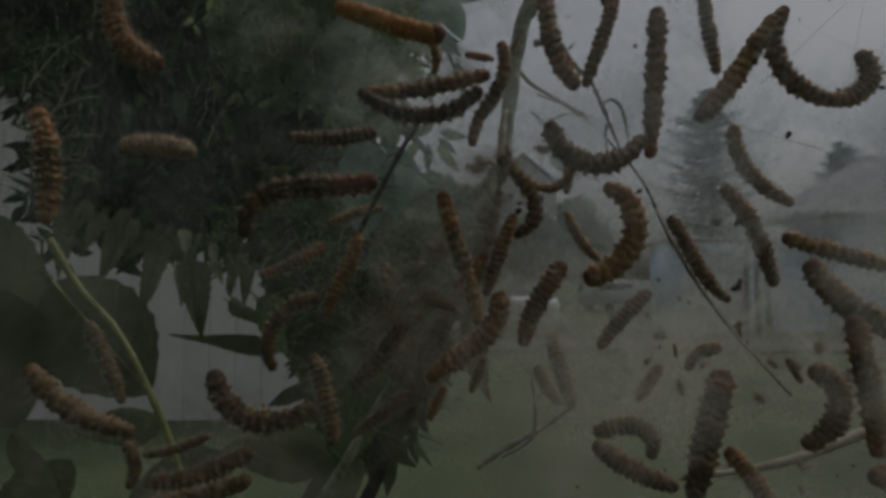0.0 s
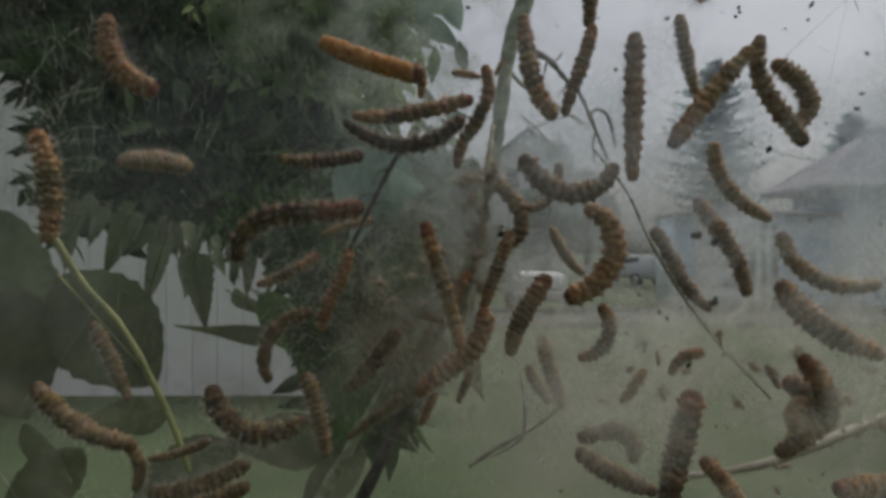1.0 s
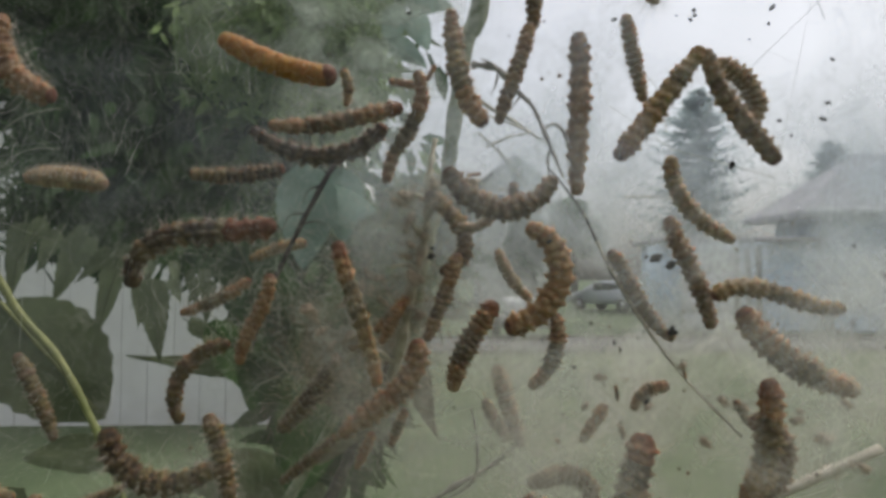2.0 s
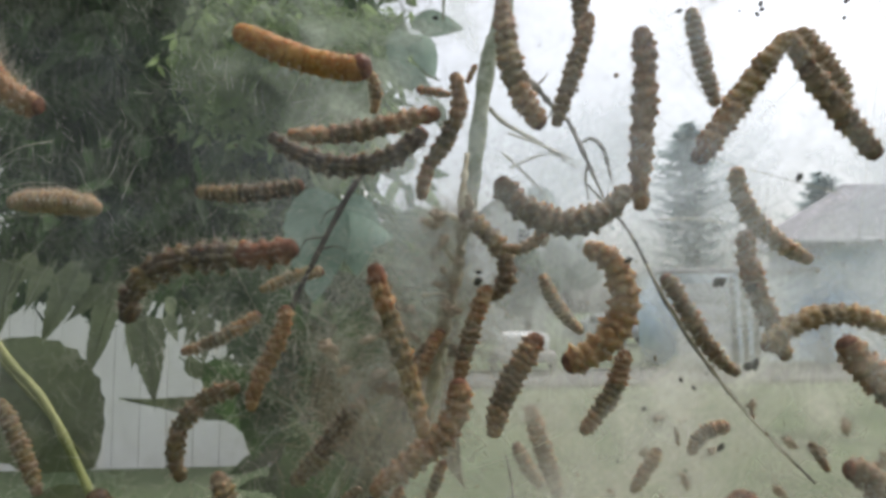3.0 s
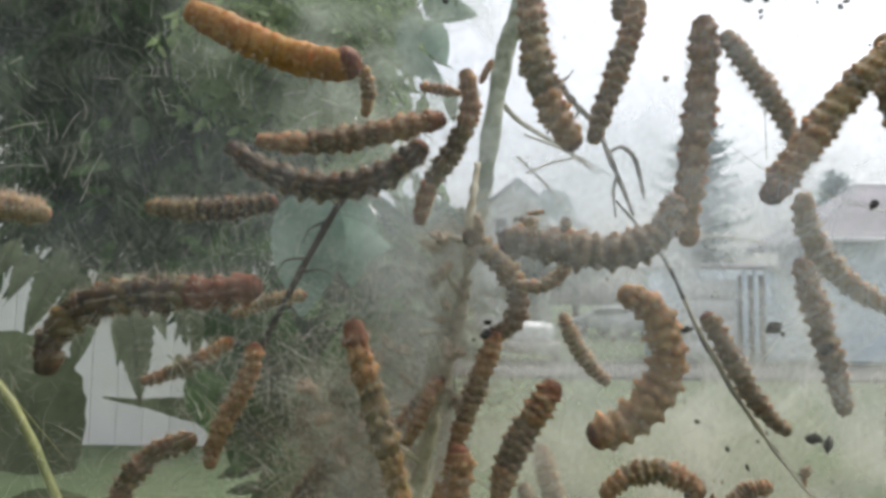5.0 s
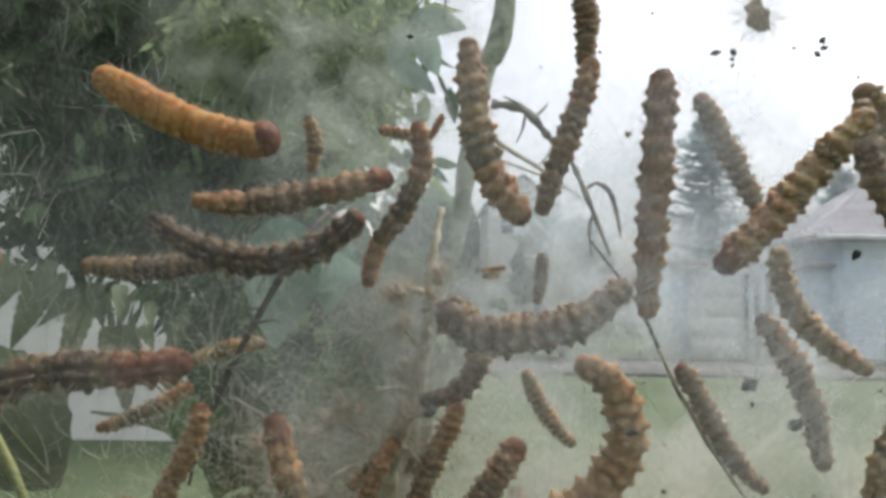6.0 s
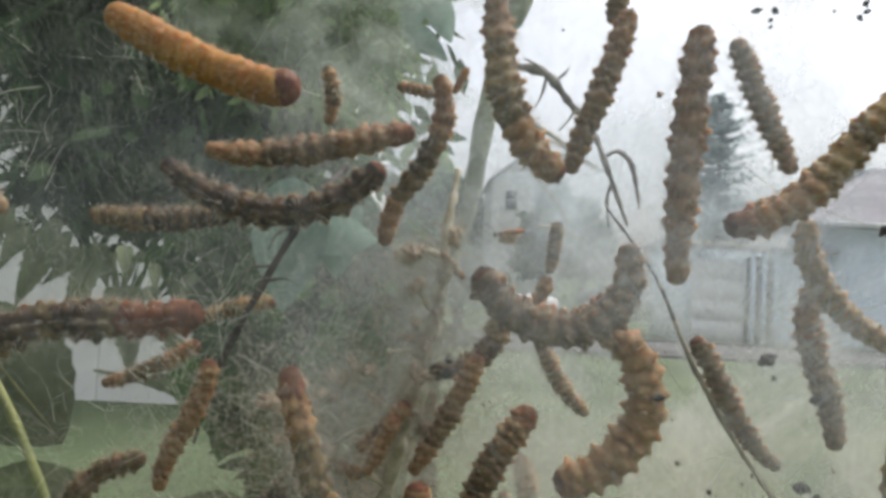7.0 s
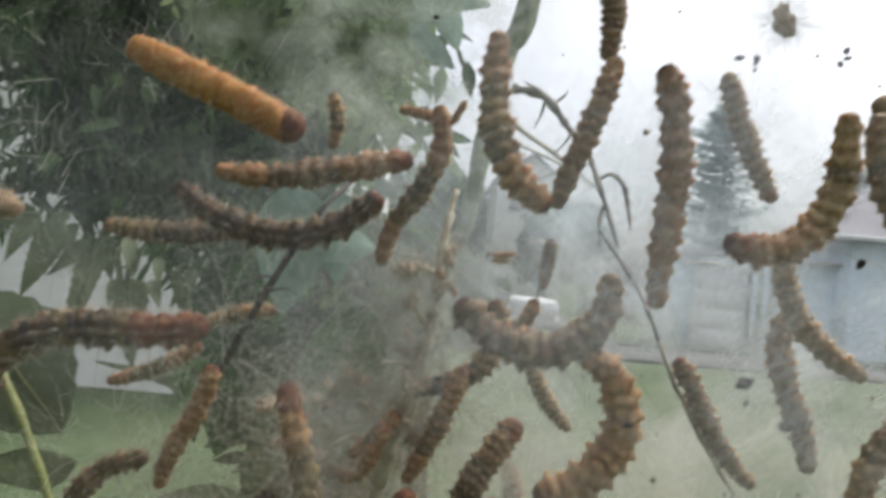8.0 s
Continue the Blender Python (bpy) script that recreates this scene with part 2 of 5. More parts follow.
SHINGLE = material("shingle", (0.25, 0.24, 0.26), (0.42, 0.40, 0.43), 0.9, 1.6, fine=14.0, bump=0.6, dist=0.02, vary=0.2)
TRIM = material("white_trim", (0.68, 0.69, 0.70), (0.82, 0.82, 0.82), 0.5, 3.0, fine=50.0, bump=0.1)
SHADE = material("recess_shade", (0.03, 0.036, 0.04), (0.08, 0.09, 0.095), 0.7, 3.0, fine=30.0, bump=0.2)
GLASS = material("window_glass", (0.03, 0.035, 0.04), (0.06, 0.07, 0.08), 0.08, 1.0, fine=4.0, bump=0.0, spec=0.8)
PAINT = material("white_car_paint", (0.44, 0.46, 0.48), (0.54, 0.56, 0.57), 0.25, 1.0, fine=12.0, bump=0.0, spec=0.6)
RUBBER = material("tyre_rubber", (0.012, 0.012, 0.012), (0.04, 0.04, 0.04), 0.85, 8.0, fine=60.0, bump=0.3)
METAL = material("wheel_metal", (0.35, 0.35, 0.36), (0.55, 0.55, 0.56), 0.35, 6.0, fine=40.0, bump=0.1, metal=0.9)
# Haze before the firs is put into the colour, far paler than needles.
FIR_HAZED = material("fir_needles_hazed", (0.34, 0.42, 0.425), (0.55, 0.63, 0.63), 0.8, 2.0, fine=20.0, bump=0.3, dist=0.02, glow_through=0.5)
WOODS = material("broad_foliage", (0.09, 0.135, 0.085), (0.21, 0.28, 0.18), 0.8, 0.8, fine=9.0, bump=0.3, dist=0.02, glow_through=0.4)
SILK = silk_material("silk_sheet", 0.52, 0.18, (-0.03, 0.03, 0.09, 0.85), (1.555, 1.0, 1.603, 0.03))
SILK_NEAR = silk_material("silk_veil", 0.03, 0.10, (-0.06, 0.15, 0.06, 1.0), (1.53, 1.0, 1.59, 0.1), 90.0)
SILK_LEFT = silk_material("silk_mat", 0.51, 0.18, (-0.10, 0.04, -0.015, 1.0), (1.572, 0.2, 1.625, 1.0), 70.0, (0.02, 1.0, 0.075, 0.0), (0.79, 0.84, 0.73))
# Front silk layer, also added to lift the bodies' dark tones like haze.
SILK_FRONT = silk_material("silk_haze_gauze", 0.27, 0.16, (0.0, 0.16, 0.065, 1.0), (1.515, 1.0, 1.565, 0.45), 120.0)
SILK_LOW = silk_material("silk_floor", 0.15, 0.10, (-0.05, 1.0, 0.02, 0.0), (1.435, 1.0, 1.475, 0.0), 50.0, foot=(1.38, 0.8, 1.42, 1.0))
CREAM = material("cast_skin_fibre", (0.34, 0.25, 0.17), (0.70, 0.60, 0.48), 0.7, 120.0, fine=900.0, bump=0.0, glow_through=0.4)
FUR = material("dull_fibre", (0.105, 0.12, 0.08), (0.32, 0.35, 0.27), 0.6, 200.0, fine=900.0, bump=0.0, glow_through=0.4)
TAWNY = material("tawny_fibre", (0.26, 0.19, 0.13), (0.58, 0.48, 0.37), 0.6, 200.0, fine=900.0, bump=0.0, glow_through=0.4)
THREAD = material("silk_thread", (0.46, 0.46, 0.38), (0.75, 0.75, 0.65), 0.5, 200.0, fine=900.0, bump=0.0, glow_through=0.4)


# Building blocks
def part(name, bm, mat, parent=None, label=""):
    if isinstance(bm, bpy.types.Mesh):
        me = bm
    else:
        me = bpy.data.meshes.new(name)
        bm.to_mesh(me)
        bm.free()
        me.materials.append(mat)
        for p in me.polygons:
            p.use_smooth = True
    ob = new(name, me)
    if parent:
        ob.parent = parent
    if label:
        tagged(ob, label)
    return ob


def block(bm, x0, y0, z0, x1, y1, z1, bevel=0.0):
    made = bmesh.ops.create_cube(bm, size=1.0, matrix=Matrix.Translation(((x0 + x1) / 2, (y0 + y1) / 2, (z0 + z1) / 2)) @ Matrix.Diagonal((x1 - x0, y1 - y0, z1 - z0, 1)))
    if bevel:
        edges = {e for v in made["verts"] for e in v.link_edges}
        bmesh.ops.bevel(bm, geom=list(edges), offset=bevel, segments=1, affect="EDGES")
    return bm


def cuboid(x0, y0, z0, x1, y1, z1, bevel=0.0):
    bm = block(bmesh.new(), x0, y0, z0, x1, y1, z1, bevel)
    return bm


def tube(bm, points, radii, sides=8, wobble=0.0, seed=0):
    """A round stalk through a few points, smoothed between them."""
    rnd = random.Random(seed)
    pts = [Vector(p) for p in points]
    path, rad = [], []
    for i in range(len(pts) - 1):
        a, b = pts[i], pts[i + 1]
        before, after = pts[max(i - 1, 0)], pts[min(i + 2, len(pts) - 1)]
        for k in range(6):
            u = k / 6
            h = ((2 * a) + (b - before) * u + (2 * before - 5 * a + 4 * b - after) * u * u + (3 * a - before - 3 * b + after) * u ** 3) * 0.5
            path.append(h)
            rad.append(radii[i] + (radii[i + 1] - radii[i]) * u)
    path.append(pts[-1])
    rad.append(radii[-1])
    rings = []
    for i, p in enumerate(path):
        d = (path[min(i + 1, len(path) - 1)] - path[max(i - 1, 0)]).normalized()
        side = d.cross(Vector((0.31, 0.87, 0.38))).normalized()
        up = d.cross(side)
        r = rad[i] * (1 + wobble * rnd.uniform(-1, 1))
        rings.append([bm.verts.new(p + (side * math.cos(a) + up * math.sin(a)) * r) for a in (2 * math.pi * k / sides for k in range(sides))])
    for a, b in zip(rings, rings[1:]):
        for k in range(sides):
            bm.faces.new((a[k], a[(k + 1) % sides], b[(k + 1) % sides], b[k]))
    bm.faces.new(rings[0][::-1])
    bm.faces.new(rings[-1])
    return bm


# Ground, road and far side
def ground():
    bm = bmesh.new()
    bmesh.ops.create_grid(bm, x_segments=60, y_segments=60, size=1.0)
    for v in bm.verts:
        far = Vector((v.co.x, v.co.y))
        v.co.x, v.co.y = 1500 * far.x * abs(far.x) ** 1.6, 1500 * far.y * abs(far.y) ** 1.6
        v.co.z = 0.05 * noise.noise((v.co.x * 0.15, v.co.y * 0.15, 0)) if abs(v.co.y - 15.6) > 5 else -0.03
    tagged(part("ground", bm, GRASS), "mown green lawn with pale dry patches", "lawn", kind="structure")
    tagged(part("road", cuboid(-200, 14.0, -0.2, 200, 17.2, 0.0), ASPHALT), "worn grey asphalt street beyond the lawn", "road", kind="structure")
    for y in (13.8, 17.2):
        tagged(part("kerb", cuboid(-200, y, -0.2, 200, y + 0.2, 0.05, 0.01), ASPHALT), "low grey kerb along the street", "kerb", kind="structure")


ground()


def garage():
    shed = tagged(new("garage"), "tall white garage clad in upright boards behind the tree", "garage")
    part("wall", cuboid(-10.2, 7.07, 0.0, -1.02, 12.0, 4.5), BOARD, shed)
    panel = cuboid(-0.134, -0.012, 0.0, 0.134, 0.012, 4.42, 0.006)
    me = bpy.data.meshes.new("board")
    panel.to_mesh(me)
    panel.free()
    me.materials.append(BOARD)
    for i in range(33):
        ob = part("board", me, BOARD, shed)
        ob.matrix_basis = pose(-1.17 - 0.274 * i, 7.045 + 0.004 * (i % 3), -0.05 + 0.008 * ((i * 7) % 5))
    bm = bmesh.new()
    low = [bm.verts.new(p) for p in ((-10.5, 6.8, 4.5), (-0.75, 6.8, 4.5), (-0.75, 12.3, 4.5), (-10.5, 12.3, 4.5))]
    top = [bm.verts.new(p) for p in ((-10.5, 9.55, 6.1), (-0.75, 9.55, 6.1))]
    for f in ((low[0], low[1], top[1], top[0]), (low[2], low[3], top[0], top[1]), (low[1], low[2], top[1]), (low[3], low[0], top[0]), low[::-1]):
        bm.faces.new(f)
    roof = part("roof", bm, SHINGLE, shed)
    for p in roof.data.polygons:
        p.use_smooth = False


garage()


def house():
    home = tagged(new("house"), "pale blue-white sided house with grey-pink shingle roof", "house")
    wall = part("wall", cuboid(10.95, 18.0, 0.0, 20.2, 20.6, 3.25), SIDING, home)
    wing = part("garage_wall", cuboid(6.6, 18.3, 0.0, 10.94, 20.4, 2.55), SIDING, home)
    slat = cuboid(-0.5, -0.014, -0.062, 0.5, 0.014, 0.062, 0.006)
    me = bpy.data.meshes.new("siding_board")
    slat.to_mesh(me)
    slat.free()
    me.materials.append(SIDING)
    for i in range(25):
        z = 0.14 + 0.13 * i
        a = part("siding_board", me, SIDING, wall)
        a.matrix_basis = pose(15.6, 17.985, z, -6) @ Matrix.Diagonal((8.9, 1, 1, 1))
        if i > 18:
            continue
        b = part("siding_board", me, SIDING, wing)
        b.matrix_basis = pose(10.15, 18.285, z, -6) @ Matrix.Diagonal((1.56, 1, 1, 1))
    door = part("garage_door", cuboid(7.0, 18.2, 0.0, 8.48, 18.27, 2.28, 0.01), TRIM, home, "plain pale garage door")
    for i in range(4):
        part("door_panel", cuboid(7.06, 18.17, 0.06 + 0.55 * i, 8.42, 18.21, 0.55 + 0.55 * i, 0.012), TRIM, door)
    # Flat panel without depth: the recess's shade is put into its dark colour.
    porch = part("porch", cuboid(8.55, 18.26, 0.0, 9.33, 18.295, 2.4), SHADE, home, "dark flat panel painted as porch shade")
    for x in (8.58, 8.88, 9.2):
        part("porch_post", cuboid(x, 18.0, 0.0, x + 0.11, 18.11, 2.55, 0.01), SIDING, porch)
    win = part("window", cuboid(13.4, 17.93, 1.1, 14.8, 17.99, 2.3, 0.01), TRIM, home)
    for x in (13.47, 14.13):
        part("pane", cuboid(x, 17.915, 1.17, x + 0.6, 17.935, 2.23), GLASS, win)
    bm = bmesh.new()
    low = [bm.verts.new(p) for p in ((10.11, 17.4, 3.4), (20.6, 17.4, 3.4), (20.6, 21.0, 3.4), (10.11, 21.0, 3.4))]
    base = [bm.verts.new(p) for p in ((10.11, 17.4, 3.26), (20.6, 17.4, 3.26), (20.6, 21.0, 3.26), (10.11, 21.0, 3.26))]
    top = [bm.verts.new(p) for p in ((12.61, 19.2, 5.2), (18.4, 19.2, 5.2))]
    for f in ((low[0], low[1], top[1], top[0]), (low[1], low[2], top[1]), (low[2], low[3], top[0], top[1]), (low[3], low[0], top[0]), base[::-1]):
        bm.faces.new(f)
    for i in range(4):
        bm.faces.new((base[i], base[(i + 1) % 4], low[(i + 1) % 4], low[i]))
    roof = part("roof", bm, SHINGLE, home)
    for p in roof.data.polygons:
        p.use_smooth = False
    row = cuboid(-0.5, -0.09, -0.006, 0.5, 0.09, 0.006)
    me = bpy.data.meshes.new("shingle_row")
    row.to_mesh(me)
    row.free()
    me.materials.append(SHINGLE)
    pitch = math.degrees(math.atan2(1.8, 1.8))
    for i in range(18):
        u = (i + 0.4) / 18
        x0, x1 = 10.11 + 2.5 * u + 0.08, 20.6 - 2.2 * u - 0.08
        ob = part("shingle_row", me, SHINGLE, roof)
        ob.matrix_basis = pose((x0 + x1) / 2, 17.4 + 1.8 * u, 3.415 + 1.8 * u, pitch - 1.5) @ Matrix.Diagonal((x1 - x0, 1, 1, 1))
    part("wing_roof", cuboid(6.4, 17.9, 2.55, 10.94, 20.7, 2.68, 0.03), SHINGLE, home)
    part("gutter", cuboid(10.11, 17.3, 3.28, 20.6, 17.39, 3.4, 0.02), TRIM, home)


house()


def far_house():
    """A gabled white house on the far side of the street."""
    home = tagged(new("house"), "distant white gabled house with grey roof beyond the trees", "house")
    bm = bmesh.new()
    ends = [[bm.verts.new((x, y, z)) for x, z in ((2.9, 0), (6.9, 0), (6.9, 7.0), (4.9, 8.6), (2.9, 7.0))] for y in (38.0, 45.0)]
    bm.faces.new(ends[0][::-1])
    bm.faces.new(ends[1])
    for i in range(5):
        bm.faces.new((ends[0][i], ends[0][(i + 1) % 5], ends[1][(i + 1) % 5], ends[1][i]))
    bmesh.ops.recalc_face_normals(bm, faces=bm.faces)
    wall = part("wall", bm, BOARD, home)
    for p in wall.data.polygons:
        p.use_smooth = False
    for s in (-1, 1):
        slope = part("roof", cuboid(-1.45, -3.8, -0.07, 1.45, 3.8, 0.07, 0.02), SHINGLE, home)
        slope.matrix_basis = pose(4.9 + s * 1.13, 41.5, 7.86, 0, s * 38.66)
    for x, z in ((3.6, 5.3), (5.4, 5.3)):
        win = part("window", cuboid(x, 37.93, z, x + 0.8, 37.99, z + 1.2, 0.01), TRIM, home)
        for k in (0.06, 0.63):
            part("pane", cuboid(x + 0.07, 37.915, z + k, x + 0.73, 37.935, z + k + 0.51), GLASS, win)


far_house()


def car(x, y, turn):
    thing = tagged(new("car"), "white parked hatchback car by the far street", "car")
    prof = ((-2.1, 0.35), (-2.12, 0.75), (-1.95, 0.95), (-1.55, 1.42), (-0.2, 1.48), (0.55, 1.38), (1.15, 0.98), (2.0, 0.82), (2.12, 0.55), (2.08, 0.35))
    bm = bmesh.new()
    sides = [[bm.verts.new((px, s * (0.84 if pz < 1.1 else 0.66), pz)) for px, pz in prof] for s in (-1, 1)]
    for i in range(len(prof)):
        j = (i + 1) % len(prof)
        bm.faces.new((sides[0][i], sides[0][j], sides[1][j], sides[1][i]))
    bm.faces.new(sides[0][::-1])
    bm.faces.new(sides[1])
    body = part("body", bm, PAINT, thing)
    for s in (-1, 1):
        part("side_window", cuboid(-1.4, s * 0.745 - 0.03, 1.0, 0.5, s * 0.745 + 0.03, 1.34, 0.02), GLASS, body)
    for wx in (-1.3, 1.3):
        for s in (-1, 1):
            bm = bmesh.new()
            bmesh.ops.create_cone(bm, cap_ends=True, segments=20, radius1=0.31, radius2=0.31, depth=0.2, matrix=pose(wx, s * 0.78, 0.31, 90))
            wheel = part("wheel", bm, RUBBER, thing)
            bm = bmesh.new()
            bmesh.ops.create_cone(bm, cap_ends=True, segments=14, radius1=0.19, radius2=0.17, depth=0.05, matrix=pose(wx, s * 0.885, 0.31, 90))
            part("rim", bm, METAL, wheel)
    thing.matrix_basis = pose(x, y, 0.0, 0, 0, turn)
    return thing


car(8.7, 31.5, 125)


# Guessed object, its low height and width chosen to fit the camera's view.
def trailer(x, y):
    thing = tagged(new("utility_trailer"), "guessed low grey trailer with a white cover by the street", "trailer")
    part("bed", cuboid(-0.7, -1.1, 0.28, 0.7, 1.1, 0.56, 0.03), CONCRETE, thing)
    part("cover", cuboid(-0.55, -1.0, 0.564, 0.55, 1.0, 1.02, 0.09), TRIM, thing, "white cover")
    part("drawbar", tube(bmesh.new(), ((0, 1.1, 0.36), (0, 1.7, 0.38), (0, 2.2, 0.42)), (0.04, 0.035, 0.03), 8), METAL, thing)
    for s in (-1, 1):
        bm = bmesh.new()
        bmesh.ops.create_cone(bm, cap_ends=True, segments=18, radius1=0.28, radius2=0.28, depth=0.16, matrix=pose(s * 0.79, 0, 0.28, 0, 90))
        part("wheel", bm, RUBBER, thing)
    thing.location = (x, y, 0)


trailer(2.55, 17.6)


def clumps(bm, centre, size, count, leaf, seed, squash=0.9):
    rnd = random.Random(seed)
    for _ in range(count):
        d = Vector((rnd.gauss(0, 1), rnd.gauss(0, 1), rnd.gauss(0, 1))).normalized()
        r = size * rnd.uniform(0.55, 1.08) * (0.75 + 0.35 * noise.noise(d * 2.3 + Vector((seed, 0, 0))))
        p = Vector(centre) + Vector((d.x * r, d.y * r, d.z * r * squash))
        turn = Euler((rnd.uniform(0, 6), rnd.uniform(0, 6), rnd.uniform(0, 6))).to_matrix()
        s = leaf * rnd.uniform(0.6, 1.4)
        bm.faces.new([bm.verts.new(p + turn @ Vector(q) * s) for q in ((-0.5, 0, 0), (0, -0.32, 0.1), (0.6, 0, 0), (0, 0.32, 0.1))])


def broad_tree(x, y, height, spread, seed):
    tree = tagged(new("tree"), "leafy grey-green tree standing beyond the street", "tree", group="far trees")
    tree.location = (x, y, 0)
    bm = tube(bmesh.new(), ((0, 0, 0), (0.05, 0, height * 0.3), (-0.1, 0.1, height * 0.7)), (0.28, 0.2, 0.08), 8, 0.08, seed)
    rnd = random.Random(seed)
    for k in range(5):
        a = k * 1.3 + seed
        tube(bm, ((0, 0, height * (0.28 + 0.06 * k)), (math.cos(a) * spread * 0.35, math.sin(a) * spread * 0.35, height * (0.45 + 0.06 * k)), (math.cos(a) * spread * 0.7, math.sin(a) * spread * 0.7, height * (0.55 + 0.07 * k))), (0.1, 0.07, 0.03), 6)
    part("trunk", bm, TRUNK, tree)
    bm = bmesh.new()
    for k in range(9):
        a, u = k * 2.4 + seed, rnd.uniform(0.2, 1)
        clumps(bm, (math.cos(a) * spread * 0.55 * u, math.sin(a) * spread * 0.55 * u, height * rnd.uniform(0.42, 0.82)), spread * rnd.uniform(0.35, 0.55), 260, 0.5, seed * 10 + k)
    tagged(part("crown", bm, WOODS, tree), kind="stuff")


def fir_tree(x, y, height, seed):
    tree = tagged(new("fir_tree"), "fir painted hazy pale blue-green with loose upswept boughs behind the house", "tree", group="far trees")
    tree.location = (x, y, 0)
    part("trunk", tube(bmesh.new(), ((0, 0, 0), (0, 0, height * 0.5), (0.05, 0, height)), (0.22, 0.13, 0.02), 8), TRUNK, tree)
    rnd = random.Random(seed)
    bm = bmesh.new()
    levels = 32
    for i in range(levels):
        u = i / levels
        z0, reach = height * (0.12 + 0.86 * u), height * 0.44 * (1 - u) ** 0.72 * (0.6 + 0.6 * rnd.random()) + 0.25
        for k in range(8):
            a = k * 0.785 + i * 0.9 + rnd.uniform(-0.2, 0.2)
            r, z = reach * rnd.uniform(0.55, 1.25), z0 + height * rnd.uniform(-0.05, 0.05)
            for j in range(9):
                w = (j + 0.5) / 9
                p = Vector((math.cos(a) * r * w, math.sin(a) * r * w, z + 0.02 * r * w + 0.24 * r * w * w))
                s = 0.5 * (1.15 - 0.6 * w)
                for side in (-1, 1):
                    t = a + side * rnd.uniform(0.5, 1.1)
                    tip = p + Vector((math.cos(t) * s * 1.3, math.sin(t) * s * 1.3, s * rnd.uniform(-0.45, 0.35)))
                    b = Vector((-math.sin(t), math.cos(t), 0.2)) * s * 0.3
                    bm.faces.new([bm.verts.new(q) for q in (p - b, tip, p + b)])
    tagged(part("crown", bm, FIR_HAZED, tree), kind="stuff")


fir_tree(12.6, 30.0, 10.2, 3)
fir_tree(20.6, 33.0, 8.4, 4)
for x, y, h, s, k in ((1.6, 47, 7.6, 3.2, 1), (5.4, 35, 5.2, 2.4, 3), (9.6, 44, 7.6, 3.2, 2), (-1.5, 38, 8.4, 3.6, 5), (-7.0, 34, 8.6, 3.8, 6), (0.8, 46, 9.5, 4.0, 7), (31, 42, 9.0, 4.2, 8)):
    broad_tree(x, y, h, s, k)


# The tree that carries the nest
def leaf_mesh(name, length, width, mat, teeth=0.0, droop=0.15, fold=0.25, round_tip=0.0):
    bm = bmesh.new()
    rows, cols = 18, 2
    grid = []
    for i in range(rows + 1):
        u = i / rows
        w = width * 0.5 * (math.sin(math.pi * min(1, u ** (0.62 + round_tip)))) ** (0.85 - 0.3 * round_tip) * (1 - (0.25 - 0.25 * round_tip) * u)
        w *= 1 + teeth * (1 if i % 2 else -1)
        line = []
        for j in range(-cols, cols + 1):
            v = j / cols
            line.append(bm.verts.new((v * w, -abs(v) * w * fold + 0.02 * length * math.sin(9 * u + 2 * v) * abs(v), -length * u)))
            line[-1].co.y += droop * length * u * u
        grid.append(line)
    for a, b in zip(grid, grid[1:]):
        for k in range(2 * cols):
            bm.faces.new((a[k], a[k + 1], b[k + 1], b[k]))
    bmesh.ops.remove_doubles(bm, verts=bm.verts, dist=1e-6)
    me = bpy.data.meshes.new(name)
    bm.to_mesh(me)
    bm.free()
    me.materials.append(mat)
    for p in me.polygons:
        p.use_smooth = True
    return me


def rib_mesh(name, length, thick, mat, droop=0.15):
    bm = tube(bmesh.new(), [(0, -0.0006 + droop * length * u * u, -length * u) for u in (-0.12, 0.3, 0.65, 0.97)], (thick, thick * 0.9, thick * 0.6, thick * 0.2), 6)
    me = bpy.data.meshes.new(name)
    bm.to_mesh(me)
    bm.free()
    me.materials.append(mat)
    return me


nest_tree = tagged(new("nest_tree"), "dark leafy tree whose shoots are wrapped in silk", "tree")
part("trunk", tube(bmesh.new(), ((-1.95, 1.9, -0.05), (-1.92, 1.85, 1.2), (-1.88, 1.8, 2.4), (-1.8, 1.75, 3.6)), (0.15, 0.12, 0.11, 0.08), 14, 0.05, 2), TRUNK, nest_tree)
part("limb", tube(bmesh.new(), ((-1.88, 1.8, 2.3), (-0.9, 1.3, 2.6), (-0.1, 0.5, 2.1), (0.05, 0.27, 1.75)), (0.05, 0.03, 0.014, 0.005), 10, 0.06, 3), TRUNK, nest_tree)
part("limb", tube(bmesh.new(), ((-1.89, 1.8, 2.1), (-0.9, 1.35, 2.1), (-0.3, 0.85, 2.12), (-0.14, 0.5, 1.9)), (0.04, 0.025, 0.012, 0.004), 10, 0.06, 4), TRUNK, nest_tree)
part("shoot", tube(bmesh.new(), ((0.056, 0.25, 1.75), (0.0509, 0.25, 1.6267), (0.0448, 0.25, 1.6012), (0.0414, 0.25, 1.5813), (0.0376, 0.25, 1.5538), (0.0351, 0.250, 1.5474), (0.0319, 0.250, 1.5349), (0.0287, 0.250, 1.5194), (0.0268, 0.250, 1.5011), (0.0229, 0.250, 1.4774)), (0.005, 0.0032, 0.0029, 0.0027, 0.0025, 0.0024, 0.0023, 0.0022, 0.0021, 0.002), 12, 0.14, 5), STEM, nest_tree, "grey-green shoot veiled with silk")
part("twig", tube(bmesh.new(), ((0.0119, 0.205, 1.557), (0.0058, 0.196, 1.5463), (-0.008, 0.197, 1.5189), (-0.0185, 0.215, 1.499)), (0.0005, 0.00072, 0.0006, 0.0003), 8, 0.3, 6), BARK, nest_tree)
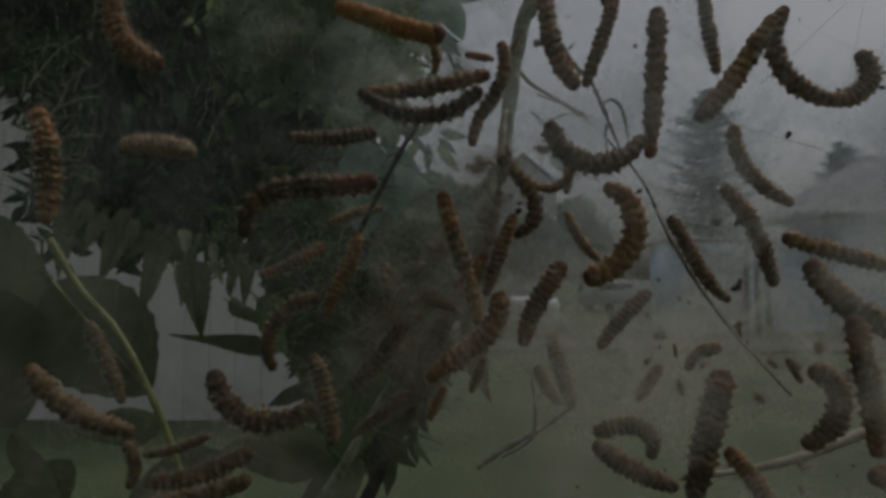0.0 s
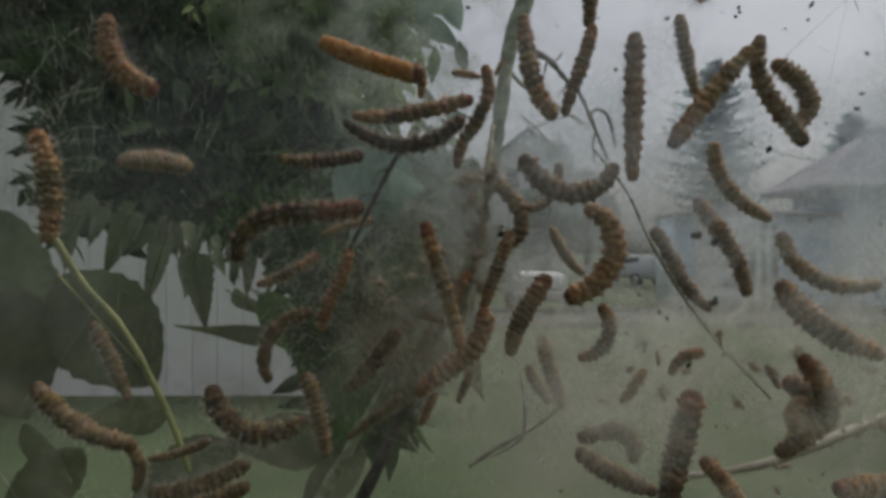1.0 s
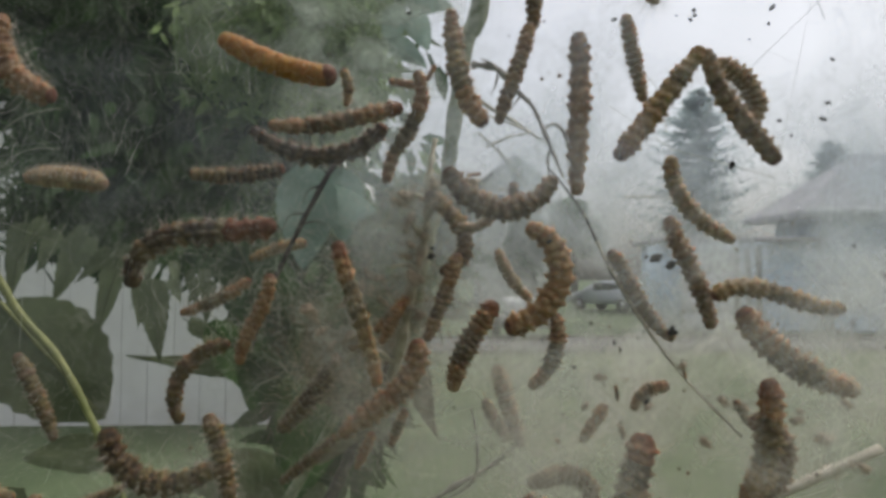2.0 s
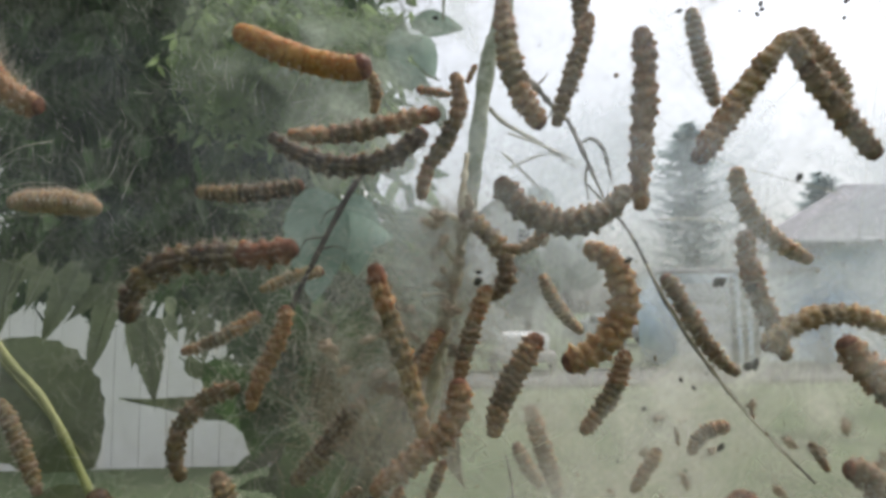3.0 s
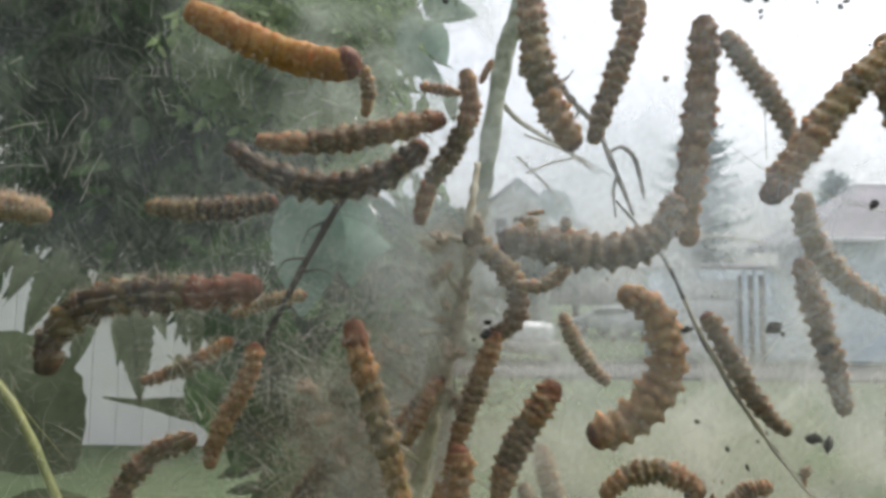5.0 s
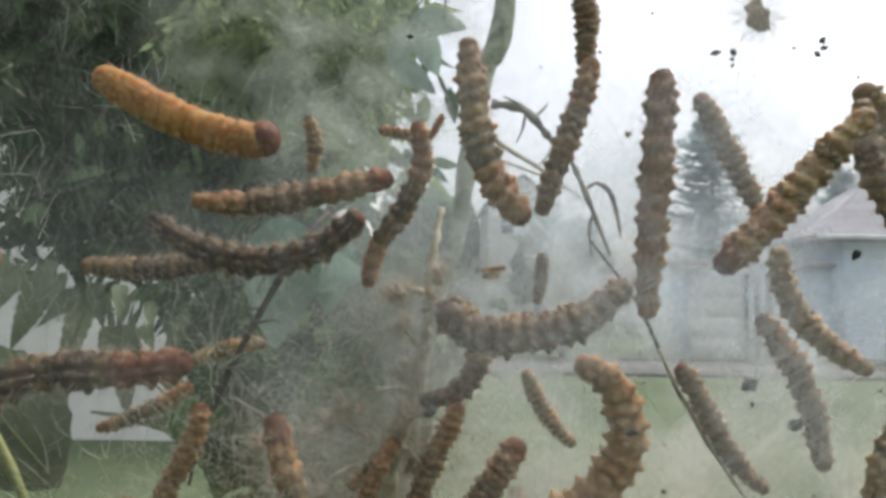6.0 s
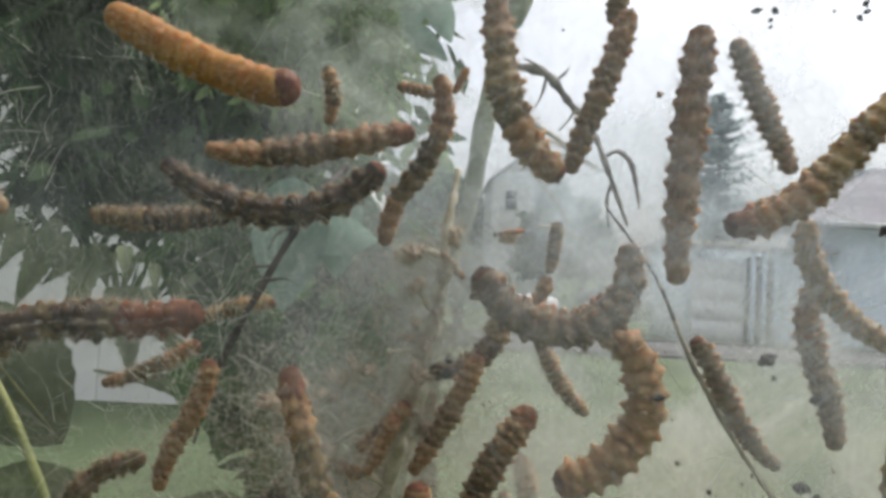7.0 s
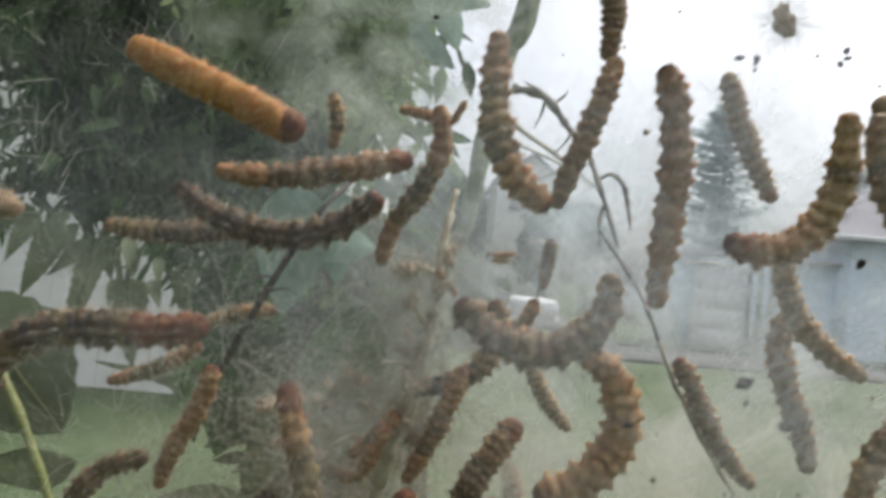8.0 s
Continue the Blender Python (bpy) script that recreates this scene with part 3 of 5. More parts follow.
for a, b, c in (((0.0045, 0.196, 1.544), (0.0010, 0.196, 1.5425), (-0.0005, 0.196, 1.5395)), ((0.001, 0.195, 1.5365), (-0.0035, 0.195, 1.536), (-0.0055, 0.195, 1.532)), ((-0.001, 0.195, 1.5335), (0.0028, 0.195, 1.5345), (0.0055, 0.195, 1.5335))):
    part("twig", tube(bmesh.new(), (a, b, c), (0.0003, 0.00022, 0.0001), 6, 0.3, 47), BARK, nest_tree)
part("twig", tube(bmesh.new(), ((0.066, 0.215, 1.552), (0.0733, 0.205, 1.5382), (0.0805, 0.205, 1.5228), (0.0888, 0.205, 1.5089), (0.0998, 0.205, 1.494), (0.118, 0.21, 1.476)), (0.0003, 0.0004, 0.0005, 0.0005, 0.0004, 0.0003), 8, 0.35, 7), BARK, nest_tree)
part("twig", tube(bmesh.new(), ((0.0738, 0.2042, 1.5372), (0.0800, 0.2045, 1.5240), (0.0893, 0.2042, 1.5080), (0.0990, 0.2045, 1.4946), (0.112, 0.207, 1.481)), (0.0002, 0.0004, 0.0004, 0.0004, 0.0002), 7, 0.5, 48), STRAW, nest_tree)
part("twig", tube(bmesh.new(), ((0.0445, 0.220, 1.5833), (0.0520, 0.220, 1.5822), (0.0580, 0.220, 1.5755), (0.0626, 0.220, 1.5707), (0.0667, 0.220, 1.5615), (0.0716, 0.220, 1.5493)), (0.0011, 0.0011, 0.0008, 0.0006, 0.0006, 0.0003), 7, 0.3, 40), BARK_HAZED, nest_tree)
part("twig", tube(bmesh.new(), ((0.0521, 0.218, 1.5814), (0.0492, 0.218, 1.5836), (0.0470, 0.218, 1.5845)), (0.0004, 0.0003, 0.0001), 7, 0.3, 41), BARK_HAZED, nest_tree)
part("twig", tube(bmesh.new(), ((0.0540, 0.220, 1.5802), (0.0564, 0.220, 1.5824), (0.0575, 0.220, 1.5840)), (0.0004, 0.0003, 0.0001), 7, 0.3, 42), BARK_HAZED, nest_tree)
part("twig", tube(bmesh.new(), ((0.0527, 0.222, 1.5824), (0.0519, 0.222, 1.5783), (0.0505, 0.222, 1.5750)), (0.0004, 0.0003, 0.0001), 7, 0.3, 43), BARK_HAZED, nest_tree)
part("twig", tube(bmesh.new(), ((0.0588, 0.219, 1.5739), (0.0573, 0.219, 1.5715), (0.0553, 0.219, 1.5692)), (0.0004, 0.0003, 0.0001), 7, 0.3, 44), BARK_HAZED, nest_tree)
part("twig", tube(bmesh.new(), ((0.0655, 0.220, 1.5637), (0.0686, 0.220, 1.5656), (0.0717, 0.220, 1.5633), (0.0732, 0.220, 1.5581), (0.0741, 0.220, 1.5531)), (0.0004, 0.0006, 0.0006, 0.0005, 0.0002), 7, 0.3, 45), BARK_HAZED, nest_tree)
part("twig", tube(bmesh.new(), ((0.0680, 0.221, 1.5586), (0.0671, 0.221, 1.5551), (0.0677, 0.221, 1.5489)), (0.0004, 0.0004, 0.0002), 7, 0.3, 46), BARK_HAZED, nest_tree)
part("stalk", tube(bmesh.new(), ((0.0514, 0.260, 1.5786), (0.0649, 0.262, 1.5741), (0.0775, 0.260, 1.5666)), (0.0004, 0.0005, 0.0002), 6, 0.2, 60), STRAW, nest_tree)
part("stalk", tube(bmesh.new(), ((0.0493, 0.260, 1.5721), (0.0590, 0.262, 1.5632), (0.0678, 0.260, 1.5517)), (0.0004, 0.0005, 0.0002), 6, 0.2, 61), STRAW, nest_tree)
part("stalk", tube(bmesh.new(), ((0.1005, 0.260, 1.5488), (0.1133, 0.262, 1.5491), (0.1241, 0.260, 1.5470)), (0.0004, 0.0005, 0.0002), 6, 0.2, 62), STRAW, nest_tree)
part("stalk", tube(bmesh.new(), ((0.0521, 0.260, 1.5669), (0.0610, 0.262, 1.5710), (0.0691, 0.260, 1.5721)), (0.0004, 0.0005, 0.0002), 6, 0.2, 63), STRAW, nest_tree)
part("stalk", tube(bmesh.new(), ((0.0569, 0.260, 1.5517), (0.0665, 0.262, 1.5500), (0.0752, 0.260, 1.5458)), (0.0004, 0.0005, 0.0002), 6, 0.2, 64), STRAW, nest_tree)
part("stalk", tube(bmesh.new(), ((0.047, 0.275, 1.592), (0.0531, 0.28, 1.5879), (0.066, 0.281, 1.5805), (0.079, 0.28, 1.5708)), (0.0009, 0.0009, 0.0008, 0.0004), 7, 0.1, 10), STRAW, nest_tree)
part("shoot", tube(bmesh.new(), ((0.02, 0.265, 1.495), (0.0082, 0.27, 1.4685), (-0.0055, 0.27, 1.4382), (-0.03, 0.28, 1.39)), (0.0016, 0.002, 0.0024, 0.003), 8, 0.08, 11), BARK, nest_tree)
part("shoot", tube(bmesh.new(), ((0.006, 0.27, 1.485), (-0.0206, 0.27, 1.4381), (-0.0353, 0.27, 1.4123), (-0.05, 0.28, 1.38)), (0.0012, 0.0022, 0.0028, 0.003), 8, 0.08, 12), STEM, nest_tree)
part("twig", tube(bmesh.new(), ((0.0445, 0.23, 1.481), (0.0462, 0.23, 1.470), (0.0452, 0.23, 1.459), (0.036, 0.232, 1.452)), (0.0002, 0.0005, 0.0006, 0.0003), 7, 0.4, 49), BARK_HAZED, nest_tree)
part("twig", tube(bmesh.new(), ((0.060, 0.232, 1.470), (0.050, 0.232, 1.462), (0.039, 0.232, 1.456), (0.028, 0.234, 1.448)), (0.0003, 0.0007, 0.0009, 0.0006), 7, 0.3, 50), BARK_HAZED, nest_tree)
part("twig", tube(bmesh.new(), ((0.085, 0.21, 1.452), (0.1032, 0.2, 1.458), (0.121, 0.2, 1.463), (0.15, 0.2, 1.475)), (0.0006, 0.0012, 0.0014, 0.0015), 8, 0.12, 13), STRAW, nest_tree)

# A withered flower stalk inside the nest, with knots and bare side stalks
part("stalk", tube(bmesh.new(), ((0.0335, 0.1973, 1.5560), (0.0322, 0.1938, 1.5473), (0.0315, 0.1929, 1.5394), (0.0313, 0.1920, 1.5341), (0.0306, 0.1920, 1.5289), (0.0289, 0.1920, 1.5219), (0.0269, 0.1920, 1.5149), (0.0254, 0.1929, 1.5070), (0.0236, 0.1946, 1.4983), (0.0217, 0.1973, 1.4860)), (0.0006, 0.0008, 0.0011, 0.0009, 0.0013, 0.0010, 0.0014, 0.0011, 0.0013, 0.0012), 9, 0.4, 70), WITHERED, nest_tree, "beige withered stalk tangled in silk")
for a, b, c in (
    ((0.0315, 0.1929, 1.5394), (0.0287, 0.1911, 1.5407), (0.0262, 0.1894, 1.5403)), ((0.0306, 0.1920, 1.5297), (0.0283, 0.1902, 1.5324), (0.0271, 0.1894, 1.5346)),
    ((0.0289, 0.1920, 1.5219), (0.0265, 0.1902, 1.5232), (0.0226, 0.1894, 1.5228)), ((0.0269, 0.1920, 1.5149), (0.0243, 0.1902, 1.5140), (0.0233, 0.1894, 1.5105)),
    ((0.0262, 0.1920, 1.5114), (0.0283, 0.1902, 1.5127), (0.0298, 0.1894, 1.5105)), ((0.0313, 0.1920, 1.5341), (0.0326, 0.1902, 1.5372), (0.0322, 0.1894, 1.5381)),
    ((0.0254, 0.1929, 1.5070), (0.0191, 0.1902, 1.5096), (0.0134, 0.1894, 1.5061)), ((0.0236, 0.1946, 1.4983), (0.0173, 0.1911, 1.5026), (0.0103, 0.1894, 1.5000)),
):
    part("stalk", tube(bmesh.new(), (a, b, c), (0.0006, 0.0005, 0.0007), 7, 0.4, 71), WITHERED, nest_tree)

LEAVES = [leaf_mesh("leaf", 0.07, 0.024, LEAF, 0.05, 0.1, 0.2), leaf_mesh("leaf", 0.058, 0.022, LEAF, 0.06, 0.22, 0.35), leaf_mesh("leaf", 0.08, 0.03, LEAF, 0.05, -0.12, 0.3)]
NEAR_LEAF = leaf_mesh("leaf", 0.05, 0.021, LEAF_NEAR, 0.07, 0.06, 0.2, -0.12)
SLIM_LEAF = leaf_mesh("leaf", 0.07, 0.014, LEAF_NEAR, 0.04, 0.06, 0.25, -0.12)
NARROW_LEAF = leaf_mesh("leaf", 0.017, 0.0038, LEAF, 0.0, 0.1, 0.3)
PALE_MESH = leaf_mesh("leaf", 0.04, 0.024, LEAF_PALE, 0.03, 0.06, 0.25, 0.2)
DULL_LEAF = leaf_mesh("leaf", 0.07, 0.042, LEAF, 0.03, 0.08, 0.25, 0.2)
LOW_LEAF = leaf_mesh("leaf", 0.07, 0.042, LEAF_NEAR, 0.03, 0.08, 0.25, 0.2)
DEAD_LEAF = leaf_mesh("leaf", 0.07, 0.036, DEAD, 0.06, 0.3, 0.5, 0.1)
ROUND_LEAF = leaf_mesh("leaf", 0.082, 0.066, LEAF_NEAR, 0.035, 0.05, 0.12, 0.35)
THIN_RIB, BROAD_RIB = rib_mesh("midrib", 0.055, 0.0006, LEAF_NEAR, 0.06), rib_mesh("midrib", 0.078, 0.0012, RIB, 0.05)


def hang_leaf(me, rib, at, aim, twist, scale=1.0):
    """A leaf from its base towards its tip."""
    d = (Vector(aim) - Vector(at)).normalized()
    facing = (Vector((0, 1, 0)) - d * d.y).normalized()
    q = Matrix((facing.cross(-d), facing, -d)).transposed().to_4x4() @ pose(0, 0, 0, 0, 0, twist)
    ob = part("leaf", me, None, nest_tree)
    ob.matrix_basis = Matrix.Translation(at) @ q @ Matrix.Diagonal((scale, scale, scale, 1))
    if rib:
        part("midrib", rib, None, ob)
    return ob


# Leaflets hanging before the white wall, and the broad leaf low on that side
for at, aim, twist, size in (
    ((-0.188, 0.45, 1.55), (-0.203, 0.44, 1.505), 10, 0.98), ((-0.165, 0.45, 1.535), (-0.176, 0.44, 1.487), -15, 1.05),
    ((-0.146, 0.45, 1.521), (-0.136, 0.44, 1.47), 12, 1.08), ((-0.152, 0.45, 1.52), (-0.149, 0.44, 1.49), 35, 0.62),
    ((-0.122, 0.45, 1.494), (-0.09, 0.44, 1.477), -30, 0.74),
    ((-0.226, 0.45, 1.557), (-0.23, 0.44, 1.507), -10, 1.02), ((-0.206, 0.45, 1.552), (-0.213, 0.44, 1.524), 25, 0.6),
    ((-0.172, 0.45, 1.54), (-0.188, 0.44, 1.518), 40, 0.58), ((-0.133, 0.45, 1.521), (-0.123, 0.44, 1.505), 20, 0.42),
    ((-0.215, 0.45, 1.56), (-0.223, 0.44, 1.533), 60, 0.6), ((-0.102, 0.45, 1.493), (-0.073, 0.44, 1.468), -15, 0.85),
):
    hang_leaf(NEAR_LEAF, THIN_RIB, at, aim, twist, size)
hang_leaf(SLIM_LEAF, None, (-0.086, 0.45, 1.464), (-0.158, 0.44, 1.472), 12, 1.04)
fringe = random.Random(8)
for i in range(18):
    x, z = -0.225 + 0.0075 * i + fringe.uniform(-0.004, 0.004), 1.553 - 0.0019 * i + fringe.uniform(-0.006, 0.012)
    hang_leaf(NEAR_LEAF, None, (x, 0.47 + fringe.uniform(0, 0.03), z), (x + fringe.uniform(-0.025, 0.015), 0.47, z - 0.04), fringe.uniform(-50, 50), fringe.uniform(0.35, 0.7))


def sprig(at, tip, sag, seed):
    """An arching twig with narrow leaflets along both sides."""
    rnd = random.Random(seed)
    a, b = Vector(at), Vector(tip)
    middle = (a + b) / 2 + Vector((0, 0, sag))
    part("sprig", tube(bmesh.new(), (a, middle, b), (0.0006, 0.0005, 0.0003), 6), STEM, nest_tree)
    for k in range(9):
        u = (k + 0.5) / 9
        p = a * (1 - u) ** 2 + middle * (2 * u * (1 - u)) + b * u * u
        d = (b - a).normalized()
        for side in (-1, 1):
            aim = p + d * 0.6 + Vector((-d.z, rnd.uniform(-0.4, 0.4), d.x)) * side * rnd.uniform(0.7, 1.2)
            hang_leaf(NARROW_LEAF, None, p, aim, rnd.uniform(-40, 40), rnd.uniform(0.65, 1.15))


for at, tip, sag, seed in (
    ((-0.245, 0.52, 1.649), (-0.289, 0.5, 1.615), 0.008, 1), ((-0.249, 0.52, 1.594), (-0.291, 0.5, 1.568), 0.01, 2), ((-0.253, 0.52, 1.672), (-0.295, 0.5, 1.674), 0.012, 3),
    ((-0.243, 0.52, 1.557), (-0.283, 0.5, 1.53), 0.008, 4), ((-0.244, 0.52, 1.618), (-0.286, 0.5, 1.593), 0.009, 5), ((-0.264, 0.52, 1.695), (-0.29, 0.5, 1.648), 0.006, 6),
):
    sprig(at, tip, sag, seed)
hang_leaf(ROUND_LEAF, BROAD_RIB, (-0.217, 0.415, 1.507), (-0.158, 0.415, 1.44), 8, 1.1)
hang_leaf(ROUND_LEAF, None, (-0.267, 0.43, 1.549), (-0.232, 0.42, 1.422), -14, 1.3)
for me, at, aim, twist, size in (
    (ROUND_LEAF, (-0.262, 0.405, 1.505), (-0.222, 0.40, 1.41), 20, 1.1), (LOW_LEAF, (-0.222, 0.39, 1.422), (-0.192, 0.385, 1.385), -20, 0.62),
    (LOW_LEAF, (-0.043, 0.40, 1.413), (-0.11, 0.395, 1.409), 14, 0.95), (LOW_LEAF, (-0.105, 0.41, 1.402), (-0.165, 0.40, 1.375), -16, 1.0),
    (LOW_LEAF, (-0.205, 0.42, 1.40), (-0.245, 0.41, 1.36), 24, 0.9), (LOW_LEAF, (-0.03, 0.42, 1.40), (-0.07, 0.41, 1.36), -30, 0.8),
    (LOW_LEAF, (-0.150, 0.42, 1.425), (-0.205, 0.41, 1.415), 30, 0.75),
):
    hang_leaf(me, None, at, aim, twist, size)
part("stalk", tube(bmesh.new(), ((-0.1755, 0.340, 1.5282), (-0.1597, 0.340, 1.5036), (-0.1379, 0.335, 1.4823), (-0.1148, 0.330, 1.4443), (-0.1035, 0.330, 1.4141)), (0.0021, 0.0020, 0.0019, 0.0017, 0.0014), 10, 0.14, 14), RIB, nest_tree, "yellow-green leaf stalk")
for at, aim, twist, size in (
    ((-0.055, 0.325, 1.535), (-0.03, 0.32, 1.49), 15, 0.85), ((-0.03, 0.33, 1.52), (-0.05, 0.325, 1.465), -20, 0.9), ((0.005, 0.325, 1.525), (-0.015, 0.32, 1.475), 30, 0.85),
    ((-0.07, 0.33, 1.50), (-0.03, 0.325, 1.468), -30, 0.8), ((-0.015, 0.335, 1.50), (0.012, 0.33, 1.452), 10, 0.8),
    ((-0.02, 0.35, 1.475), (-0.03, 0.345, 1.43), 0, 0.9),
):
    hang_leaf(DULL_LEAF, THIN_RIB, at, aim, twist, size)
for at, aim, twist, size in (
    ((0.0268, 0.280, 1.5141), (0.0204, 0.258, 1.4905), 60, 0.50),
    ((-0.0060, 0.262, 1.5059), (0.0015, 0.258, 1.4753), -30, 0.65),
    ((0.0167, 0.268, 1.4918), (0.0078, 0.258, 1.4691), 45, 0.60),
    ((0.0320, 0.274, 1.5007), (0.0267, 0.258, 1.4750), -65, 0.55),
):
    hang_leaf(DEAD_LEAF, THIN_RIB, at, aim, twist, size)
for at, aim, twist, size in (
    ((-0.013, 0.27, 1.563), (-0.013, 0.262, 1.521), 15, 1.0), ((-0.014, 0.275, 1.55), (0.011, 0.27, 1.545), -20, 0.68), ((-0.002, 0.28, 1.563), (-0.001, 0.28, 1.535), 10, 0.75),
    ((0.018, 0.366, 1.666), (0.047, 0.366, 1.663), 5, 0.66), ((0.003, 0.45, 1.676), (0.03, 0.45, 1.659), 20, 0.8), ((0.02, 0.45, 1.697), (0.03, 0.45, 1.671), -15, 0.75),
    ((0.012, 0.45, 1.70), (0.004, 0.45, 1.672), 10, 0.75), ((0.0741, 0.360, 1.5794), (0.0886, 0.355, 1.5603), 10, 0.6),
):
    hang_leaf(PALE_MESH, None, at, aim, twist, size)
part("stalk", tube(bmesh.new(), ((0.036, 0.37, 1.72), (0.035, 0.367, 1.69), (0.034, 0.366, 1.667)), (0.0012, 0.001, 0.0007), 7, 0.1, 61), STEM, nest_tree)


def view_gap(at, jitter):
    """Leaves to drop along the camera's left view edge, so that the white wall shows past the foliage."""
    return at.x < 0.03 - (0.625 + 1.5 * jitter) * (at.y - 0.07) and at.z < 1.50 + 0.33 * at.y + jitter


def bough(count, middle, radii, seed, mat, sizes=(0.045, 0.08)):
    """A leafy bough: many small pointed leaves in one mesh."""
    rnd = random.Random(seed)
    verts, faces = [], []
    for _ in range(count):
        way = Vector((rnd.gauss(0, 1), rnd.gauss(0, 1), rnd.gauss(0, 1))).normalized() * rnd.random() ** 0.38
        lump = 0.88 + 0.34 * noise.noise(way * 2.4 + Vector((seed, 0, 0))) + 0.12 * noise.noise(way * 7 + Vector((0, seed, 0)))
        at = Vector([m + r * w * lump for m, r, w in zip(middle, radii, way)])
        turn = Euler((rnd.uniform(-1.2, 1.2), rnd.uniform(-1.2, 1.2), rnd.uniform(0, 6.3))).to_matrix()
        if view_gap(at, rnd.gauss(0, 0.02)):
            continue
        s, n = rnd.uniform(*sizes), len(verts)
        verts += [at + turn @ Vector(q) * s for q in ((0, 0, 0), (-0.17, 0.02, -0.3), (-0.15, 0.03, -0.62), (0, 0.08, -1), (0.15, 0.03, -0.62), (0.17, 0.02, -0.3), (0, -0.03, -0.45))]
        faces += [(n, n + 1, n + 6), (n + 1, n + 2, n + 6), (n + 2, n + 3, n + 6), (n + 3, n + 4, n + 6), (n + 4, n + 5, n + 6), (n + 5, n, n + 6)]
    me = bpy.data.meshes.new("foliage")
    me.from_pydata(verts, [], faces)
    me.materials.append(mat)
    ob = new("foliage", me)
    ob.parent = nest_tree
    tagged(ob, kind="stuff")


def crown():
    rnd = random.Random(21)
    placed = 0
    while placed < 200:
        at = Vector((rnd.uniform(-0.66, 0.0), rnd.uniform(0.62, 1.1), rnd.uniform(1.50, 2.1)))
        # Underside and right edge are trimmed to fit the camera's view.
        if at.z < 1.552 + 0.08 * max(0, -at.x - 0.25) and rnd.random() < 0.93:
            continue
        if view_gap(at, rnd.gauss(0, 0.02)) or rnd.random() < (at.x + 0.24 * at.y) * 6:
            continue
        aim = at + Vector((rnd.uniform(-0.6, 0.6), rnd.uniform(-0.5, 0.5), rnd.uniform(-1.0, 0.1)))
        hang_leaf(LEAVES[placed % 3], None, at, aim, rnd.uniform(-80, 80), rnd.uniform(0.4, 0.66))
        placed += 1
    verts, faces = [], []
    for _ in range(15000):
        way = Vector((rnd.gauss(0, 1), rnd.gauss(0, 1), rnd.gauss(0, 1))).normalized() * rnd.random() ** 0.4
        lump = 0.9 + 0.22 * noise.noise(way * 2.6 + Vector((4, 0, 0)))
        at = Vector((-1.34 + 1.28 * way.x * lump, 1.55 + 1.15 * way.y * lump, 2.52 + 1.0 * way.z * lump))
        turn = Euler((rnd.uniform(-1.2, 1.2), rnd.uniform(-1.2, 1.2), rnd.uniform(0, 6.3))).to_matrix()
        if view_gap(at, rnd.gauss(0, 0.02)):
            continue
        s, n = rnd.uniform(0.06, 0.09), len(verts)
        verts += [at + turn @ Vector(q) * s for q in ((0, 0, 0), (-0.17, 0.02, -0.3), (-0.15, 0.03, -0.62), (0, 0.08, -1), (0.15, 0.03, -0.62), (0.17, 0.02, -0.3), (0, -0.03, -0.45))]
        faces += [(n, n + 1, n + 6), (n + 1, n + 2, n + 6), (n + 2, n + 3, n + 6), (n + 3, n + 4, n + 6), (n + 4, n + 5, n + 6), (n + 5, n, n + 6)]
    me = bpy.data.meshes.new("foliage")
    me.from_pydata(verts, [], faces)
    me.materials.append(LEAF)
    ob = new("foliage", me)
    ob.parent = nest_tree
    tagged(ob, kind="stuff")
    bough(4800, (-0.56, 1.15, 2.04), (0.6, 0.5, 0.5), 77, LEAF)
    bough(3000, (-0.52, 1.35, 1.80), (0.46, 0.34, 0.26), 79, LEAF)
    bough(1250, (-0.22, 1.2, 2.02), (0.27, 0.3, 0.46), 80, LEAF_LIT)
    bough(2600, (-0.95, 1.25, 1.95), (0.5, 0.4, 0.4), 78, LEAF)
    bough(1700, (-0.10, 0.62, 1.745), (0.125, 0.05, 0.085), 84, LEAF_LIT, (0.012, 0.024))
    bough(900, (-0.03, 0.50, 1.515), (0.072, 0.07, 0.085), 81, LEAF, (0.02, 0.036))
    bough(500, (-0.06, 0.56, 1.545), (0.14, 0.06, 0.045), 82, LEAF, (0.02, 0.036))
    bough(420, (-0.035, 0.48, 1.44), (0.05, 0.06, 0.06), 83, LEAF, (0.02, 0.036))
    for tip in ((-1.0, 2.3, 3.1), (-2.2, 1.2, 3.0), (-1.2, 0.9, 3.2), (-0.6, 1.5, 2.5)):
        part("limb", tube(bmesh.new(), ((-1.87, 1.79, 2.45), ((tip[0] - 1.87) / 2, (tip[1] + 1.79) / 2, (tip[2] + 2.45) / 2 + 0.12), tip), (0.05, 0.028, 0.008), 8, 0.06, 15), TRUNK, nest_tree)


crown()


# The silk nest: matted sheets and single threads
nest = tagged(new("silk_nest"), "greyish white silk web spun round shoots and leaves", "web")


